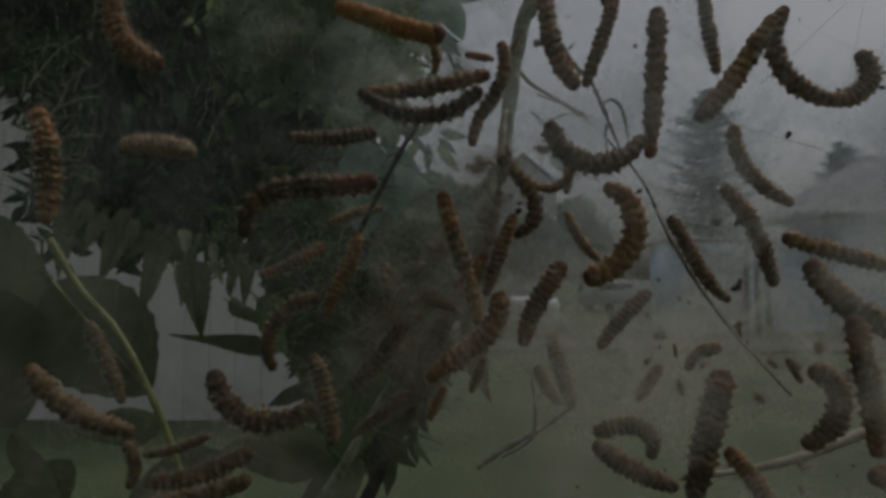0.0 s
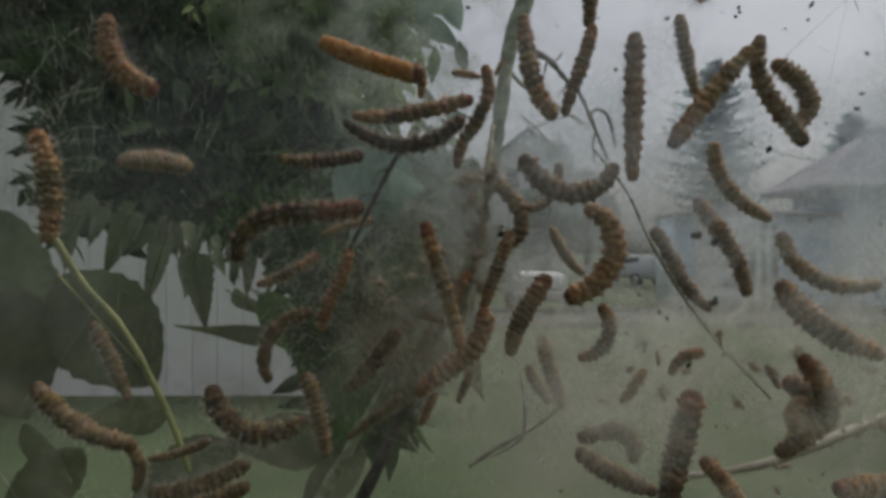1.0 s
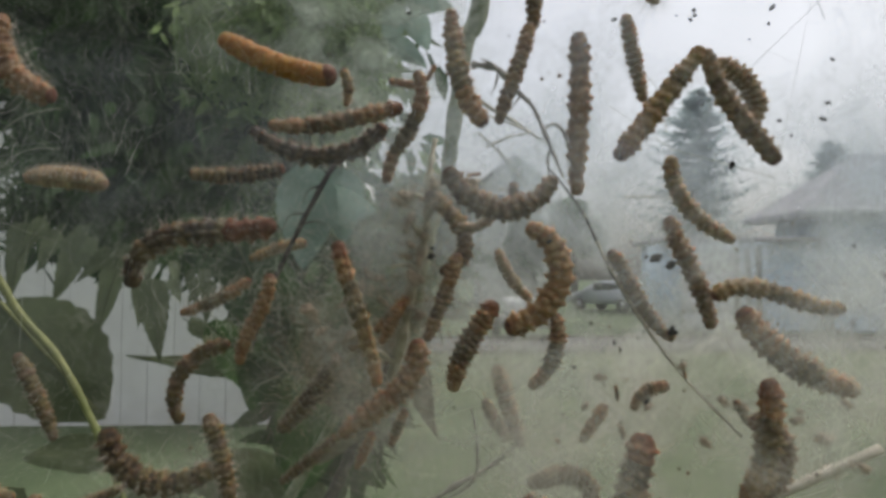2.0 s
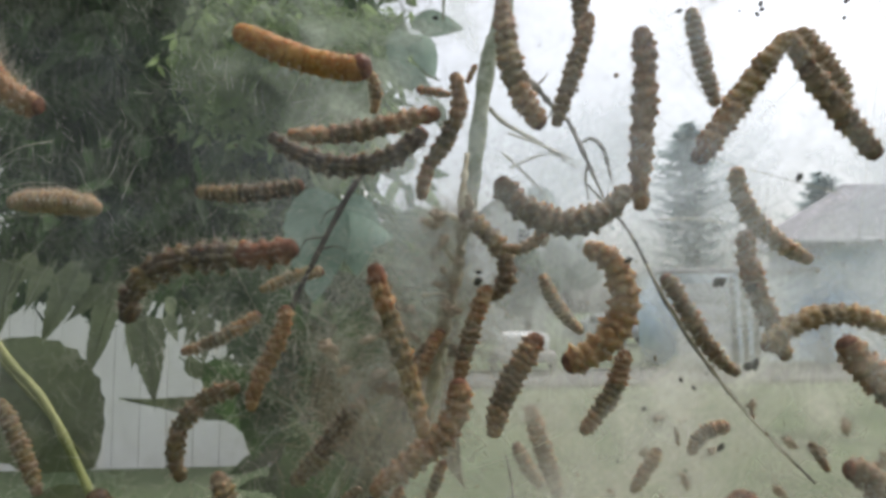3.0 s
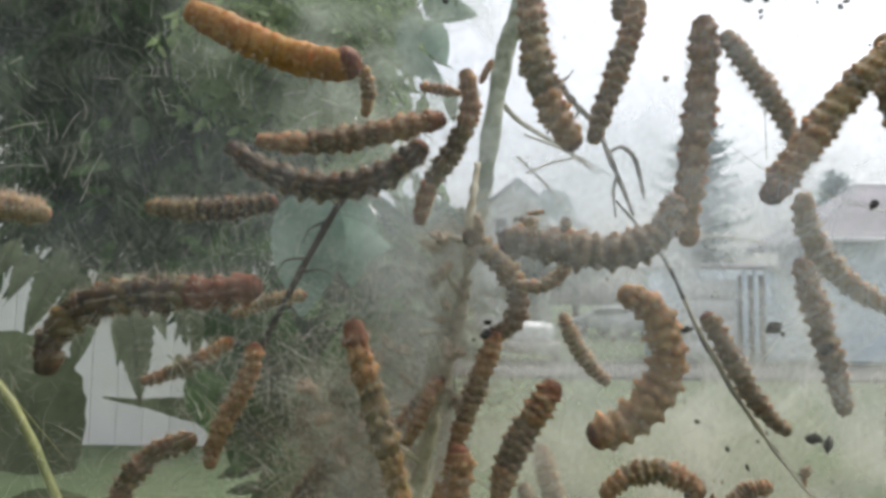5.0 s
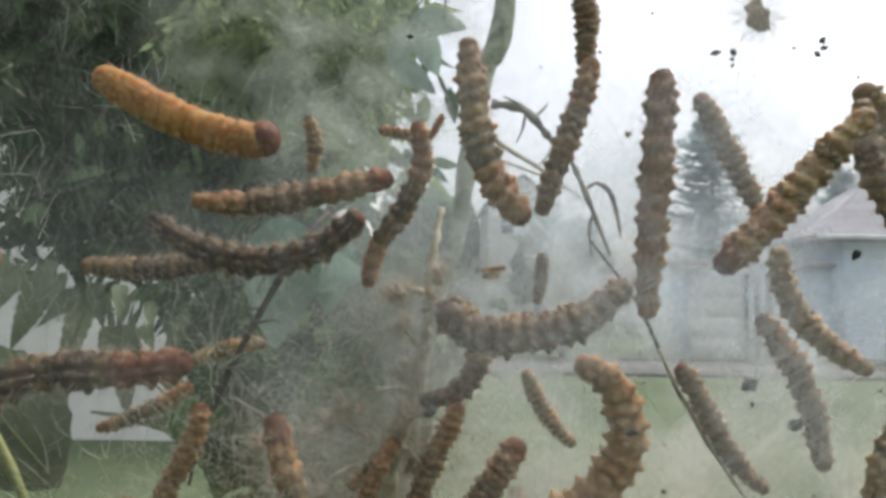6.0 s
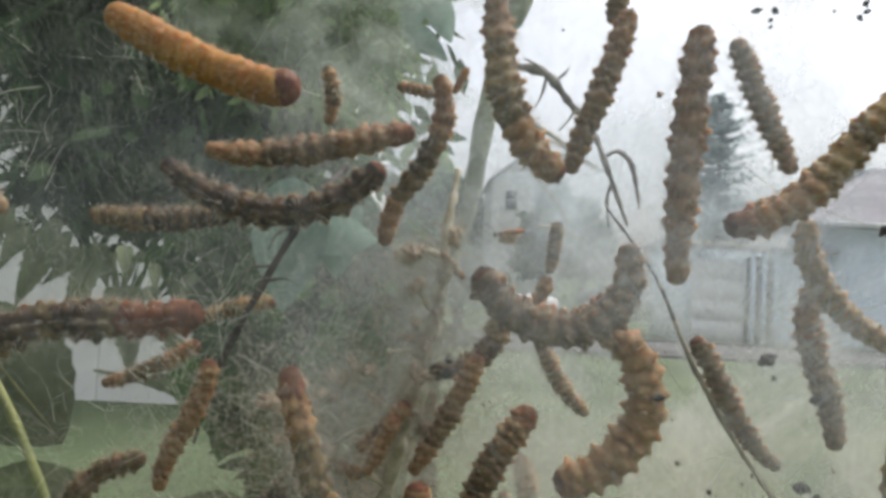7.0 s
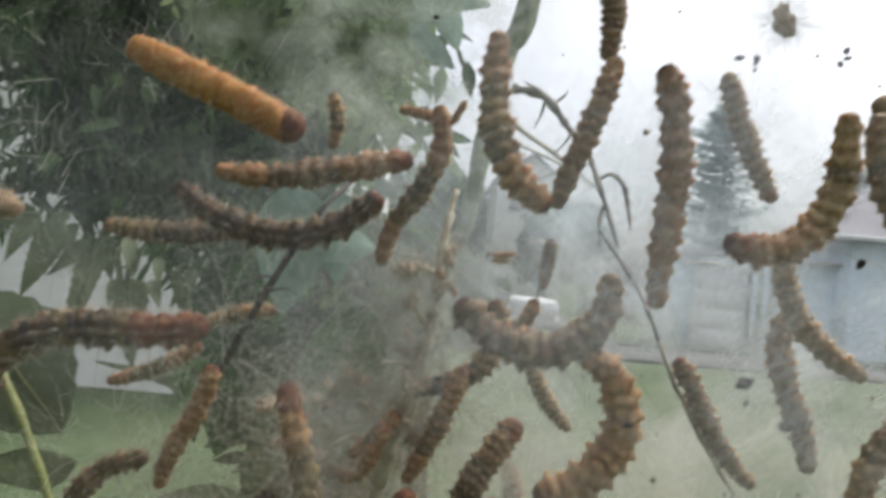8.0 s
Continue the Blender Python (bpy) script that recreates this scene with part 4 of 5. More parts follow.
def sheet(name, mat, x0, x1, z0, z1, y, bulge, seed):
    bm = bmesh.new()
    nx, nz = 44, 36
    grid = []
    for j in range(nz + 1):
        line = []
        for i in range(nx + 1):
            u, v = i / nx, j / nz
            x, z = x0 + (x1 - x0) * u, z0 + (z1 - z0) * v
            wave = noise.noise((x * 14 + seed, z * 14, seed)) * 0.6 + noise.noise((x * 45, z * 45 + seed, seed)) * 0.2
            line.append(bm.verts.new((x, y + bulge * wave + 0.05 * ((u - 0.5) ** 2 + (v - 0.5) ** 2), z)))
        grid.append(line)
    for a, b in zip(grid, grid[1:]):
        for k in range(nx):
            bm.faces.new((a[k], a[k + 1], b[k + 1], b[k]))
    return part(name, bm, mat, nest)


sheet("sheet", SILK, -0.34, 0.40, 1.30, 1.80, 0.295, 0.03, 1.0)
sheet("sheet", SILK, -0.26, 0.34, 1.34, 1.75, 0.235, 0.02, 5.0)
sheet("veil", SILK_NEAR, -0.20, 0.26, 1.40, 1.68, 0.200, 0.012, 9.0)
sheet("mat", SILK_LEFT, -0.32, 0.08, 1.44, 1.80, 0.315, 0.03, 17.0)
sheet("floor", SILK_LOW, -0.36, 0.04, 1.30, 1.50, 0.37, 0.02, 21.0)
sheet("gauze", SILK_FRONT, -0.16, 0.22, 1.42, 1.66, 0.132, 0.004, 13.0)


def threads(name, tufts, each, seed, box, span, thick, loose=0.5, mat=None, comb=(0, 180)):
    """Tufts of fine curved silk fibres."""
    rnd = random.Random(seed)
    verts, faces = [], []
    for _ in range(tufts):
        middle = Vector([rnd.uniform(*b) for b in box])
        lean, size = radians(rnd.uniform(*comb)), rnd.uniform(0.5, 1.5)
        for _ in range(each):
            a = middle + Vector((rnd.gauss(0, 0.006), rnd.gauss(0, 0.004), rnd.gauss(0, 0.006))) * size
            t = lean + rnd.gauss(0, loose)
            d = Vector((math.cos(t), rnd.uniform(-0.3, 0.3), math.sin(t)))
            l = rnd.uniform(*span)
            sag = Vector((rnd.gauss(0, 0.14), rnd.gauss(0, 0.1), rnd.gauss(0, 0.14))) * l
            r = rnd.uniform(*thick)
            side = d.cross(Vector((0, 1, 0))).normalized()
            n = len(verts)
            for k in range(4):
                u = k / 3
                p = a + d * (l * u) + sag * (4 * u * (1 - u))
                for q in (0, 1, 2):
                    w = 2.09 * q
                    verts.append(p + (side * math.cos(w) + Vector((0, 1, 0)) * math.sin(w)) * r * (1.2 - u))
            for k in range(3):
                for q in range(3):
                    faces.append((n + 3 * k + q, n + 3 * k + (q + 1) % 3, n + 3 * k + 3 + (q + 1) % 3, n + 3 * k + 3 + q))
    me = bpy.data.meshes.new(name)
    me.from_pydata(verts, [], faces)
    me.materials.append(mat or THREAD)
    ob = new(name, me)
    ob.parent = nest
    tagged(ob, kind="stuff")


threads("fibres", 620, 36, 37, ((-0.27, 0.03), (0.24, 0.40), (1.53, 1.74)), (0.004, 0.013), (0.00003, 0.00006), 0.3, FUR, (60, 165))
threads("fibres", 190, 21, 31, ((-0.26, 0.03), (0.22, 0.36), (1.52, 1.72)), (0.003, 0.011), (0.000015, 0.000036), 0.22, comb=(60, 165))
threads("fibres", 45, 10, 36, ((-0.22, 0.0), (0.21, 0.26), (1.54, 1.66)), (0.004, 0.010), (0.00005, 0.00011), 0.5, comb=(40, 150))
threads("fibres", 90, 28, 35, ((-0.10, 0.04), (0.20, 0.30), (1.44, 1.54)), (0.002, 0.008), (0.00002, 0.00004))
threads("fibres", 90, 30, 32, ((0.0, 0.24), (0.19, 0.28), (1.42, 1.57)), (0.003, 0.010), (0.000015, 0.00003))
threads("fibres", 30, 30, 38, ((-0.006, 0.036), (0.188, 0.212), (1.492, 1.545)), (0.003, 0.009), (0.000018, 0.000045), 1.4)
threads("fibres", 60, 22, 51, ((0.0245, 0.0335), (0.184, 0.196), (1.508, 1.543)), (0.002, 0.007), (0.00002, 0.00005), 1.2, TAWNY)
threads("fibres", 75, 24, 52, ((-0.004, 0.027), (0.19, 0.22), (1.484, 1.512)), (0.002, 0.008), (0.00002, 0.00006), 1.0, TAWNY)
threads("fibres", 30, 14, 53, ((-0.02, 0.03), (0.185, 0.20), (1.50, 1.53)), (0.003, 0.010), (0.00003, 0.00007), 0.8)
threads("strands", 16, 1, 41, ((0.02, 0.17), (0.2, 0.26), (1.49, 1.58)), (0.03, 0.08), (0.00006, 0.00013))
threads("long_threads", 110, 1, 33, ((-0.2, 0.2), (0.17, 0.27), (1.42, 1.60)), (0.04, 0.13), (0.00002, 0.00004))


# Caterpillars
SEGMENTS = 12


def segment_mesh(mat, seed, spine):
    """One ring of a body, one step long and one radius wide, swollen in the middle, with a belt of uneven conical warts."""
    rnd = random.Random(seed)
    bm = bmesh.new()
    rings, sides = 11, 27
    warts = [(rnd.uniform(0.45, 1.0) * (rnd.random() < 0.9), rnd.uniform(-0.24, 0.24)) for k in range(sides // 3)]
    grid = []
    for i in range(rings):
        u = i / (rings - 1)
        x = (u - 0.5) * 1.6
        r = 0.965 + 0.04 * math.sin(math.pi * u)
        line = []
        for k in range(sides):
            a = 2 * math.pi * k / sides
            way = Vector((x, math.cos(a), math.sin(a)))
            bulge = r * (1.0 + 0.12 * noise.noise(way * 1.7 + Vector((seed * 3.1, 0, 0))) * math.sin(math.pi * u))
            tall, off = warts[k // 3]
            bulge += spine * tall * (0.42, 1.0, 0.42)[k % 3] * math.exp(-(((x - off) / 0.25) ** 2))
            line.append(bm.verts.new((x, way.y * bulge, way.z * bulge)))
        grid.append(line)
    for a, b in zip(grid, grid[1:]):
        for k in range(sides):
            bm.faces.new((a[k], a[(k + 1) % sides], b[(k + 1) % sides], b[k]))
    bm.faces.new(grid[0][::-1])
    bm.faces.new(grid[-1])
    bmesh.ops.recalc_face_normals(bm, faces=bm.faces)
    me = bpy.data.meshes.new("segment")
    bm.to_mesh(me)
    bm.free()
    me.materials.append(mat)
    for p in me.polygons:
        p.use_smooth = True
    return me


def head_mesh():
    bm = bmesh.new()
    bmesh.ops.create_uvsphere(bm, u_segments=16, v_segments=10, radius=1.0)
    for v in bm.verts:
        v.co.x *= 0.85
        v.co.z *= 0.95
        if v.co.z > 0.2 and abs(v.co.y) < 0.3:
            v.co.z -= 0.16 * (0.3 - abs(v.co.y)) / 0.3
    for s in (-1, 1):
        bmesh.ops.create_cone(bm, cap_ends=True, segments=6, radius1=0.14, radius2=0.05, depth=0.35, matrix=pose(0.75, 0.28 * s, -0.45, 0, 110))
    me = bpy.data.meshes.new("head")
    bm.to_mesh(me)
    bm.free()
    me.materials.append(HEAD)
    for p in me.polygons:
        p.use_smooth = True
    return me


def leg_mesh(long, thick):
    bm = tube(bmesh.new(), ((0, 0, 0), (0.05, 0, -long * 0.5), (0.12, 0, -long)), (thick, thick * 0.8, thick * 0.55), 7)
    me = bpy.data.meshes.new("leg")
    bm.to_mesh(me)
    bm.free()
    me.materials.append(LEG)
    return me


def hair_mesh(seed, count, long=1.0, thick=1.0, belt=0.1):
    rnd = random.Random(seed)
    verts, faces = [], []
    for i in range(count):
        a = rnd.choice((0.3, 0.9, 1.57, 2.2, 2.85, -0.15, 3.3, -0.6, 3.7)) + rnd.gauss(0, 0.12)
        x = rnd.gauss(0, belt)
        out = Vector((rnd.gauss(0, 0.35), math.cos(a + rnd.gauss(0, 0.2)), math.sin(a + rnd.gauss(0, 0.2)))).normalized()
        root = Vector((x, math.cos(a) * 0.95, math.sin(a) * 0.95))
        l = rnd.uniform(0.3, 1.0) * (1.6 if rnd.random() < 0.2 else 1.0) * long
        w = rnd.uniform(0.008, 0.016) * thick
        s = out.cross(Vector((1, 0.2, 0.1))).normalized()
        t = out.cross(s)
        n = len(verts)
        verts += [root + s * w, root - s * w * 0.5 + t * w, root - s * w * 0.5 - t * w, root + out * l]
        faces += [(n, n + 1, n + 3), (n + 1, n + 2, n + 3), (n + 2, n, n + 3)]
    me = bpy.data.meshes.new("hairs")
    me.from_pydata(verts, [], faces)
    me.materials.append(HAIR)
    return me


SEGMENT = {tone: [segment_mesh(m, s, 0.17 if tone == "orange" else 0.58) for s in (1, 2, 3, 4)] for tone, m in BODY.items()}
HEAD_MESH, PROLEG, TRUE_LEG = head_mesh(), leg_mesh(0.34, 0.2), leg_mesh(0.42, 0.12)
HAIRS = [hair_mesh(s, 150, 0.75, 0.9) for s in (1, 2, 3)] + [hair_mesh(4, 320)]
LONGEST_HAIRS = [hair_mesh(s, 48, 1.9, 1.3) for s in (8, 9)]
VELVET = [hair_mesh(s, 170, 0.55, 0.55, 0.5) for s in (10, 11, 12)]
LONG_HAIRS = [hair_mesh(s, 130, 1.15, 0.9) for s in (5, 6, 7)]
def zone(tone, u, k):
    """The colour of a ring: u runs from the head to the tail, k tells one body from another."""
    if tone == "banded":
        return "red" if u < 0.26 else "olive" if int(u * 12) % 3 == 0 else "dark"
    if tone == "ruddy":
        return "red" if u < 0.12 else "amber" if u < 0.22 else "olive" if u < 0.62 else "yellow" if u < 0.85 else "brown"
    if tone == "tipped":
        return "red" if u < 0.1 else "amber" if u < 0.38 else "yellow" if int(u * 12) % 4 else "olive"
    if tone == "ochre":
        return "amber" if u < 0.35 else "olive" if u < 0.5 else "yellow" if u < 0.75 else "brown"
    if tone == "murky":
        return "olive" if int(u * 12 + k) % 3 else "umber"
    if tone == "dusky":
        return "olive" if u > 0.45 and int(u * 12) % 2 else "dark"
    if tone == "bristly":
        return "red" if u < 0.2 else "dark" if int(u * 12) % 4 else "umber"
    if tone in ("dark", "brown") and u < 0.1 and k % 4 == 1:
        return "red"
    if tone == "brown":
        return "amber" if u < 0.34 and k % 3 == 0 else "brown" if u < 0.34 or u > 0.74 or k % 4 in (0, 3) else "umber" if k % 2 else "olive"
    if tone == "dark":
        return "olive" if u > 0.62 and k % 2 else "dark"
    if tone == "grey":
        return "brown" if (u < 0.3 and k % 2) or (u > 0.75 and k % 3 == 0) else "umber" if int(u * 12) % 5 == 3 else "grey"
    if tone == "capped":
        return "dark" if u > 0.92 else "umber" if u > 0.5 or int(u * 12) % 3 == 0 else "yellow"
    if tone == "yellow":
        return "olive" if 0.4 < u < 0.6 else "yellow"
    return tone


def tail_mesh(mat):
    bm = bmesh.new()
    bmesh.ops.create_uvsphere(bm, u_segments=14, v_segments=8, radius=1.0)
    me = bpy.data.meshes.new("tail")
    bm.to_mesh(me)
    bm.free()
    me.materials.append(mat)
    for p in me.polygons:
        p.use_smooth = True
    return me


TAIL = {tone: tail_mesh(m) for tone, m in BODY.items()}
TAIL.update({"capped": TAIL["dark"], "murky": TAIL["umber"], "dusky": TAIL["dark"], "bristly": TAIL["dark"], "banded": TAIL["dark"], "ruddy": TAIL["brown"], "tipped": TAIL["yellow"], "ochre": TAIL["brown"]})
WORDS = {
    "orange": "orange-brown hairy caterpillar lying in the silk web", "brown": "brown ringed hairy caterpillar held in the silk web",
    "dark": "dark brown banded caterpillar with reddish head in the web", "grey": "grey-brown spiny caterpillar hanging against the bright sky",
    "banded": "long dark caterpillar with red front and yellow spots in silk", "ruddy": "deep red headed caterpillar with olive middle in the web",
    "tipped": "yellowish ringed caterpillar with a dark orange front end", "ochre": "ochre caterpillar with olive middle held in the web",
    "murky": "dull olive-brown caterpillar half hidden in matted silk", "dusky": "blackish caterpillar with olive hind rings in the silk",
    "capped": "khaki ringed caterpillar with a blackish hind end in silk", "bristly": "dark bristly caterpillar with a reddish front end in silk",
    "umber": "dusky grey-brown caterpillar arching in the silk web", "amber": "amber brown lumpy caterpillar curled in the silk web",
    "pale": "pale fuzzy caterpillar wrapped in thin silk", "yellow": "yellowish spotted caterpillar on the silk web",
}


def outline(length, heading, bends, n=SEGMENTS):
    """Middles and headings of the segments of a body that starts at its head and bends in the upright plane."""
    x = z = 0.0
    out = []
    fine = 6 * n
    for i in range(fine):
        u = (i + 0.5) / fine
        a = radians(heading + bends[0] * u + bends[1] * u * u + bends[2] * u ** 3)
        x, z = x + math.cos(a) * length / fine, z + math.sin(a) * length / fine
        if i % 6 == 2:
            out.append((x, z, math.degrees(a)))
    return out


def caterpillar(tone, at, heading, bends, length, radius):
    """at: the head's end. heading: the way from head to tail, degrees in the upright plane. length and radius in millimetres."""
    caterpillar.count += 1
    k = caterpillar.count
    length, radius = length * 0.001, radius * 0.001
    thing = tagged(new("caterpillar"), WORDS[tone], "caterpillar", group="caterpillars in the web")
    thing.location = at
    n = SEGMENTS if length > 0.011 else 6
    step = length / n
    roll = ((k * 67) % 140) - 70
    rnd = random.Random(k)
    for i, (x, z, a) in enumerate(outline(length, heading, bends, n)):
        u = (i + 0.5) / n
        r = radius * (0.81 + 0.13 * math.sin(math.pi * min(1, u * 1.2))) * (1.0 if u < 0.8 else 1.0 - 1.2 * (u - 0.8)) * rnd.uniform(0.96, 1.04)
        if tone == "orange":
            r = max(r, radius * 0.96 * (1.0 if u < 0.8 else 1.0 - 1.2 * (u - 0.8)))
        hue = zone(tone, u, k)
        seg = part("segment", SEGMENT[hue][(i * 7 + k) % 4], None, thing)
        seg.matrix_basis = pose(x, rnd.gauss(0, 0.05) * r, z, 0, 180 - a) @ pose(0, 0, 0, roll) @ Matrix.Diagonal((step, r, r, 1))
        part("hairs", VELVET[i % 3] if tone == "orange" else HAIRS[3] if tone == "pale" and at[0] < 0.05 else LONGEST_HAIRS[(i + k) % 2] if at[0] < -0.004 and i % 3 and tone != "banded" else LONG_HAIRS[(i + k) % 3] if at[0] < 0.035 else HAIRS[(i + k) % 3], None, seg)
        if n == SEGMENTS and i in (1, 2, 5, 6, 7, 8, 11):
            for s in (-1, 1):
                leg = part("leg", TRUE_LEG if i < 3 else PROLEG, None, seg)
                leg.matrix_basis = pose(0, 0.42 * s, -0.8, 18 * s)
        if i == n - 1:
            tail = part("tail", TAIL[tone], None, seg)
            tail.matrix_basis = pose(-0.72, 0, 0) @ Matrix.Diagonal((0.62 * r / step, 0.95, 0.95, 1))
        if i == 0:
            head = part("head", TAIL["pale"] if tone == "pale" else TAIL["red"] if tone == "orange" else TAIL[tone] if tone in ("murky", "dusky") else HEAD_MESH, None, seg)
            head.matrix_basis = pose(0.72, 0, 0) @ Matrix.Diagonal((0.62 * r / step + 0.1, 0.93, 0.93, 1)) if tone != "orange" else pose(0.6, 0, 0.1) @ Matrix.Diagonal((1.0 * r / step, 1.06, 1.06, 1))
    return thing


caterpillar.count = 0
caterpillar("brown", (0.0252, 0.165, 1.5557), -167, (6, -12, -16), 26.2, 1.76)
caterpillar("dark", (0.0227, 0.152, 1.5481), -131, (-103, 0, 15), 26.1, 1.68)
caterpillar("dark", (-0.0011, 0.173, 1.5441), -166, (-23, 2, 0), 19.1, 1.62)
caterpillar("banded", (0.0001, 0.158, 1.5302), -166, (-68, 57, 98), 31.6, 2.24)
caterpillar("yellow", (-0.0019, 0.205, 1.5294), -181, (57, -35, 0), 14.4, 1.42)
caterpillar("brown", (-0.0197, 0.215, 1.5191), -144, (-17, -5, 0), 19.8, 1.65)
caterpillar("brown", (-0.0056, 0.183, 1.5200), -88, (-118, 114, 0), 20.5, 1.68)
caterpillar("murky", (-0.0161, 0.183, 1.5045), -171, (96, -15, 31), 23.2, 1.76)
caterpillar("ruddy", (0.0159, 0.145, 1.5253), -76, (18, -21, 0), 24.6, 1.49)
caterpillar("brown", (0.0297, 0.170, 1.5642), -68, (-151, 49, 83), 24.6, 1.50)
caterpillar("brown", (0.0226, 0.190, 1.5690), -6, (-6, 0, 0), 6.5, 0.98)
caterpillar("brown", (0.0332, 0.165, 1.5648), -116, (0, 0, 0), 3.4, 0.52)
caterpillar("grey", (0.0513, 0.152, 1.5678), -103, (-23, 19, 0), 18.6, 1.46)
caterpillar("grey", (0.0539, 0.175, 1.5926), -66, (-36, 0, 0), 15.8, 1.79)
caterpillar("amber", (0.0494, 0.165, 1.5098), 17, (86, 50, 12), 27.6, 2.51)
caterpillar("brown", (0.0293, 0.172, 1.5051), -80, (-189, 135, 0), 25.4, 2.33)
caterpillar("brown", (0.0476, 0.193, 1.5127), -125, (-1, 28, 0), 22.2, 2.55)
caterpillar("pale", (0.0489, 0.188, 1.5261), -73, (33, 0, 0), 13.8, 1.34)
caterpillar("grey", (0.0469, 0.175, 1.5363), -98, (-103, 0, 0), 10.4, 1.12)
caterpillar("grey", (0.0802, 0.200, 1.5259), -53, (-53, 73, 0), 26.4, 1.93)
caterpillar("pale", (0.0888, 0.180, 1.5470), -95, (118, -52, 0), 23.9, 1.93)
caterpillar("brown", (0.0936, 0.155, 1.5123), -60, (66, -24, 0), 25.5, 2.45)
caterpillar("bristly", (0.0698, 0.145, 1.4905), -105, (2, 0, 0), 22.7, 2.60)
caterpillar("brown", (0.0820, 0.218, 1.4826), -125, (0, 0, 0), 10.9, 1.63)
caterpillar("grey", (0.0541, 0.245, 1.4897), -75, (4, 0, 0), 24.6, 2.60)
caterpillar("grey", (0.0515, 0.258, 1.4769), -72, (28, 0, 0), 14.4, 2.09)
caterpillar("grey", (0.0990, 0.215, 1.4891), -185, (77, 0, 0), 11.8, 1.77)
caterpillar("umber", (0.0576, 0.193, 1.4692), 16, (34, -179, 0), 20.1, 2.25)
caterpillar("umber", (0.0552, 0.183, 1.4679), -39, (23, 0, 0), 20.9, 2.41)
caterpillar("brown", (-0.0867, 0.183, 1.5509), -67, (-34, 0, 0), 27.3, 2.60)
caterpillar("brown", (-0.0523, 0.173, 1.5607), 167, (-89, 0, 0), 22.1, 2.50)
caterpillar("pale", (-0.0563, 0.205, 1.5457), 165, (21, 0, 0), 19.3, 2.60)
caterpillar("murky", (-0.0737, 0.163, 1.4889), -57, (62, -15, 0), 25.6, 2.12)
caterpillar("dusky", (-0.0360, 0.170, 1.4866), -84, (148, -11, -19), 27.5, 2.49)
caterpillar("dark", (0.0042, 0.220, 1.4947), -122, (-16, 0, 0), 23.0, 2.60)
caterpillar("murky", (-0.0116, 0.160, 1.4920), -68, (-15, 0, 0), 17.6, 1.71)
caterpillar("murky", (-0.1232, 0.280, 1.4903), -59, (-12, 0, 0), 32.1, 2.60)
caterpillar("murky", (-0.0320, 0.180, 1.4601), -157, (-19, 2, 0), 29.2, 2.23)
caterpillar("murky", (-0.0271, 0.165, 1.4707), -150, (-15, -18, 0), 22.5, 1.90)
caterpillar("murky", (-0.0499, 0.205, 1.4649), -153, (-19, 0, 0), 17.6, 1.29)
caterpillar("murky", (0.0053, 0.220, 1.4742), -140, (-4, 0, 0), 19.7, 1.57)
caterpillar("murky", (-0.0722, 0.205, 1.4623), -45, (-79, 0, 0), 12.1, 1.81)
caterpillar("umber", (0.1041, 0.173, 1.4878), -5, (-237, 84, 0), 23.0, 2.60)
caterpillar("brown", (0.0822, 0.170, 1.4698), -44, (-23, 0, 0), 19.7, 1.96)
caterpillar("brown", (0.1027, 0.150, 1.4702), 9, (-18, 0, 0), 22.3, 2.34)
caterpillar("yellow", (0.0134, 0.170, 1.5650), -66, (-40, 0, 0), 7.1, 1.06)
caterpillar("brown", (0.0248, 0.180, 1.5132), -112, (-7, 0, 0), 8.4, 1.25)
caterpillar("grey", (0.0587, 0.235, 1.5497), -92, (-8, 0, 0), 11.1, 1.67)
caterpillar("brown", (0.0437, 0.180, 1.5442), -173, (0, 0, 0), 2.7, 0.40)
caterpillar("brown", (0.0261, 0.180, 1.4892), -112, (0, 0, 0), 7.4, 1.11)
caterpillar("brown", (0.0187, 0.190, 1.5019), 164, (0, 0, 0), 7.7, 1.16)
caterpillar("brown", (0.0166, 0.203, 1.4786), -115, (0, 0, 0), 8.6, 1.29)
caterpillar("yellow", (0.0311, 0.200, 1.5275), -124, (0, 0, 0), 5.3, 0.79)
caterpillar("brown", (0.0262, 0.185, 1.5147), -122, (-24, 0, 0), 9.5, 1.43)
caterpillar("grey", (0.0805, 0.200, 1.4915), -81, (0, 0, 0), 3.5, 0.52)
caterpillar("grey", (0.1121, 0.200, 1.4872), -60, (0, 0, 0), 6.4, 0.96)
caterpillar("grey", (0.0984, 0.200, 1.4965), -79, (0, 0, 0), 2.8, 0.42)
caterpillar("brown", (0.0314, 0.190, 1.5400), -46, (0, 0, 0), 4.9, 0.74)

crawler_a = caterpillar("umber", (0, 0.148, 0), 0, (0, 0, 0), 23.1, 2.00)
crawler_b = caterpillar("tipped", (0, 0.152, 0), 0, (0, 0, 0), 25.2, 1.90)
crawler_c = caterpillar("pale", (0, 0.157, 0), 0, (0, 0, 0), 16.4, 1.35)
crawler_d = caterpillar("brown", (0, 0.175, 0), 0, (0, 0, 0), 16.5, 1.70)
crawler_e = caterpillar("yellow", (0, 0.167, 0), 0, (0, 0, 0), 27.5, 1.80)
crawler_f = caterpillar("brown", (0, 0.160, 0), 0, (0, 0, 0), 30.9, 1.95)
crawler_g = caterpillar("ochre", (0, 0.147, 0), 0, (0, 0, 0), 20.8, 1.75)
crawler_h = caterpillar("orange", (0, 0.147, 0), 0, (0, 0, 0), 19.5, 2.05)
crawler_i = caterpillar("grey", (0, 0.195, 0), 0, (0, 0, 0), 28.2, 2.20)
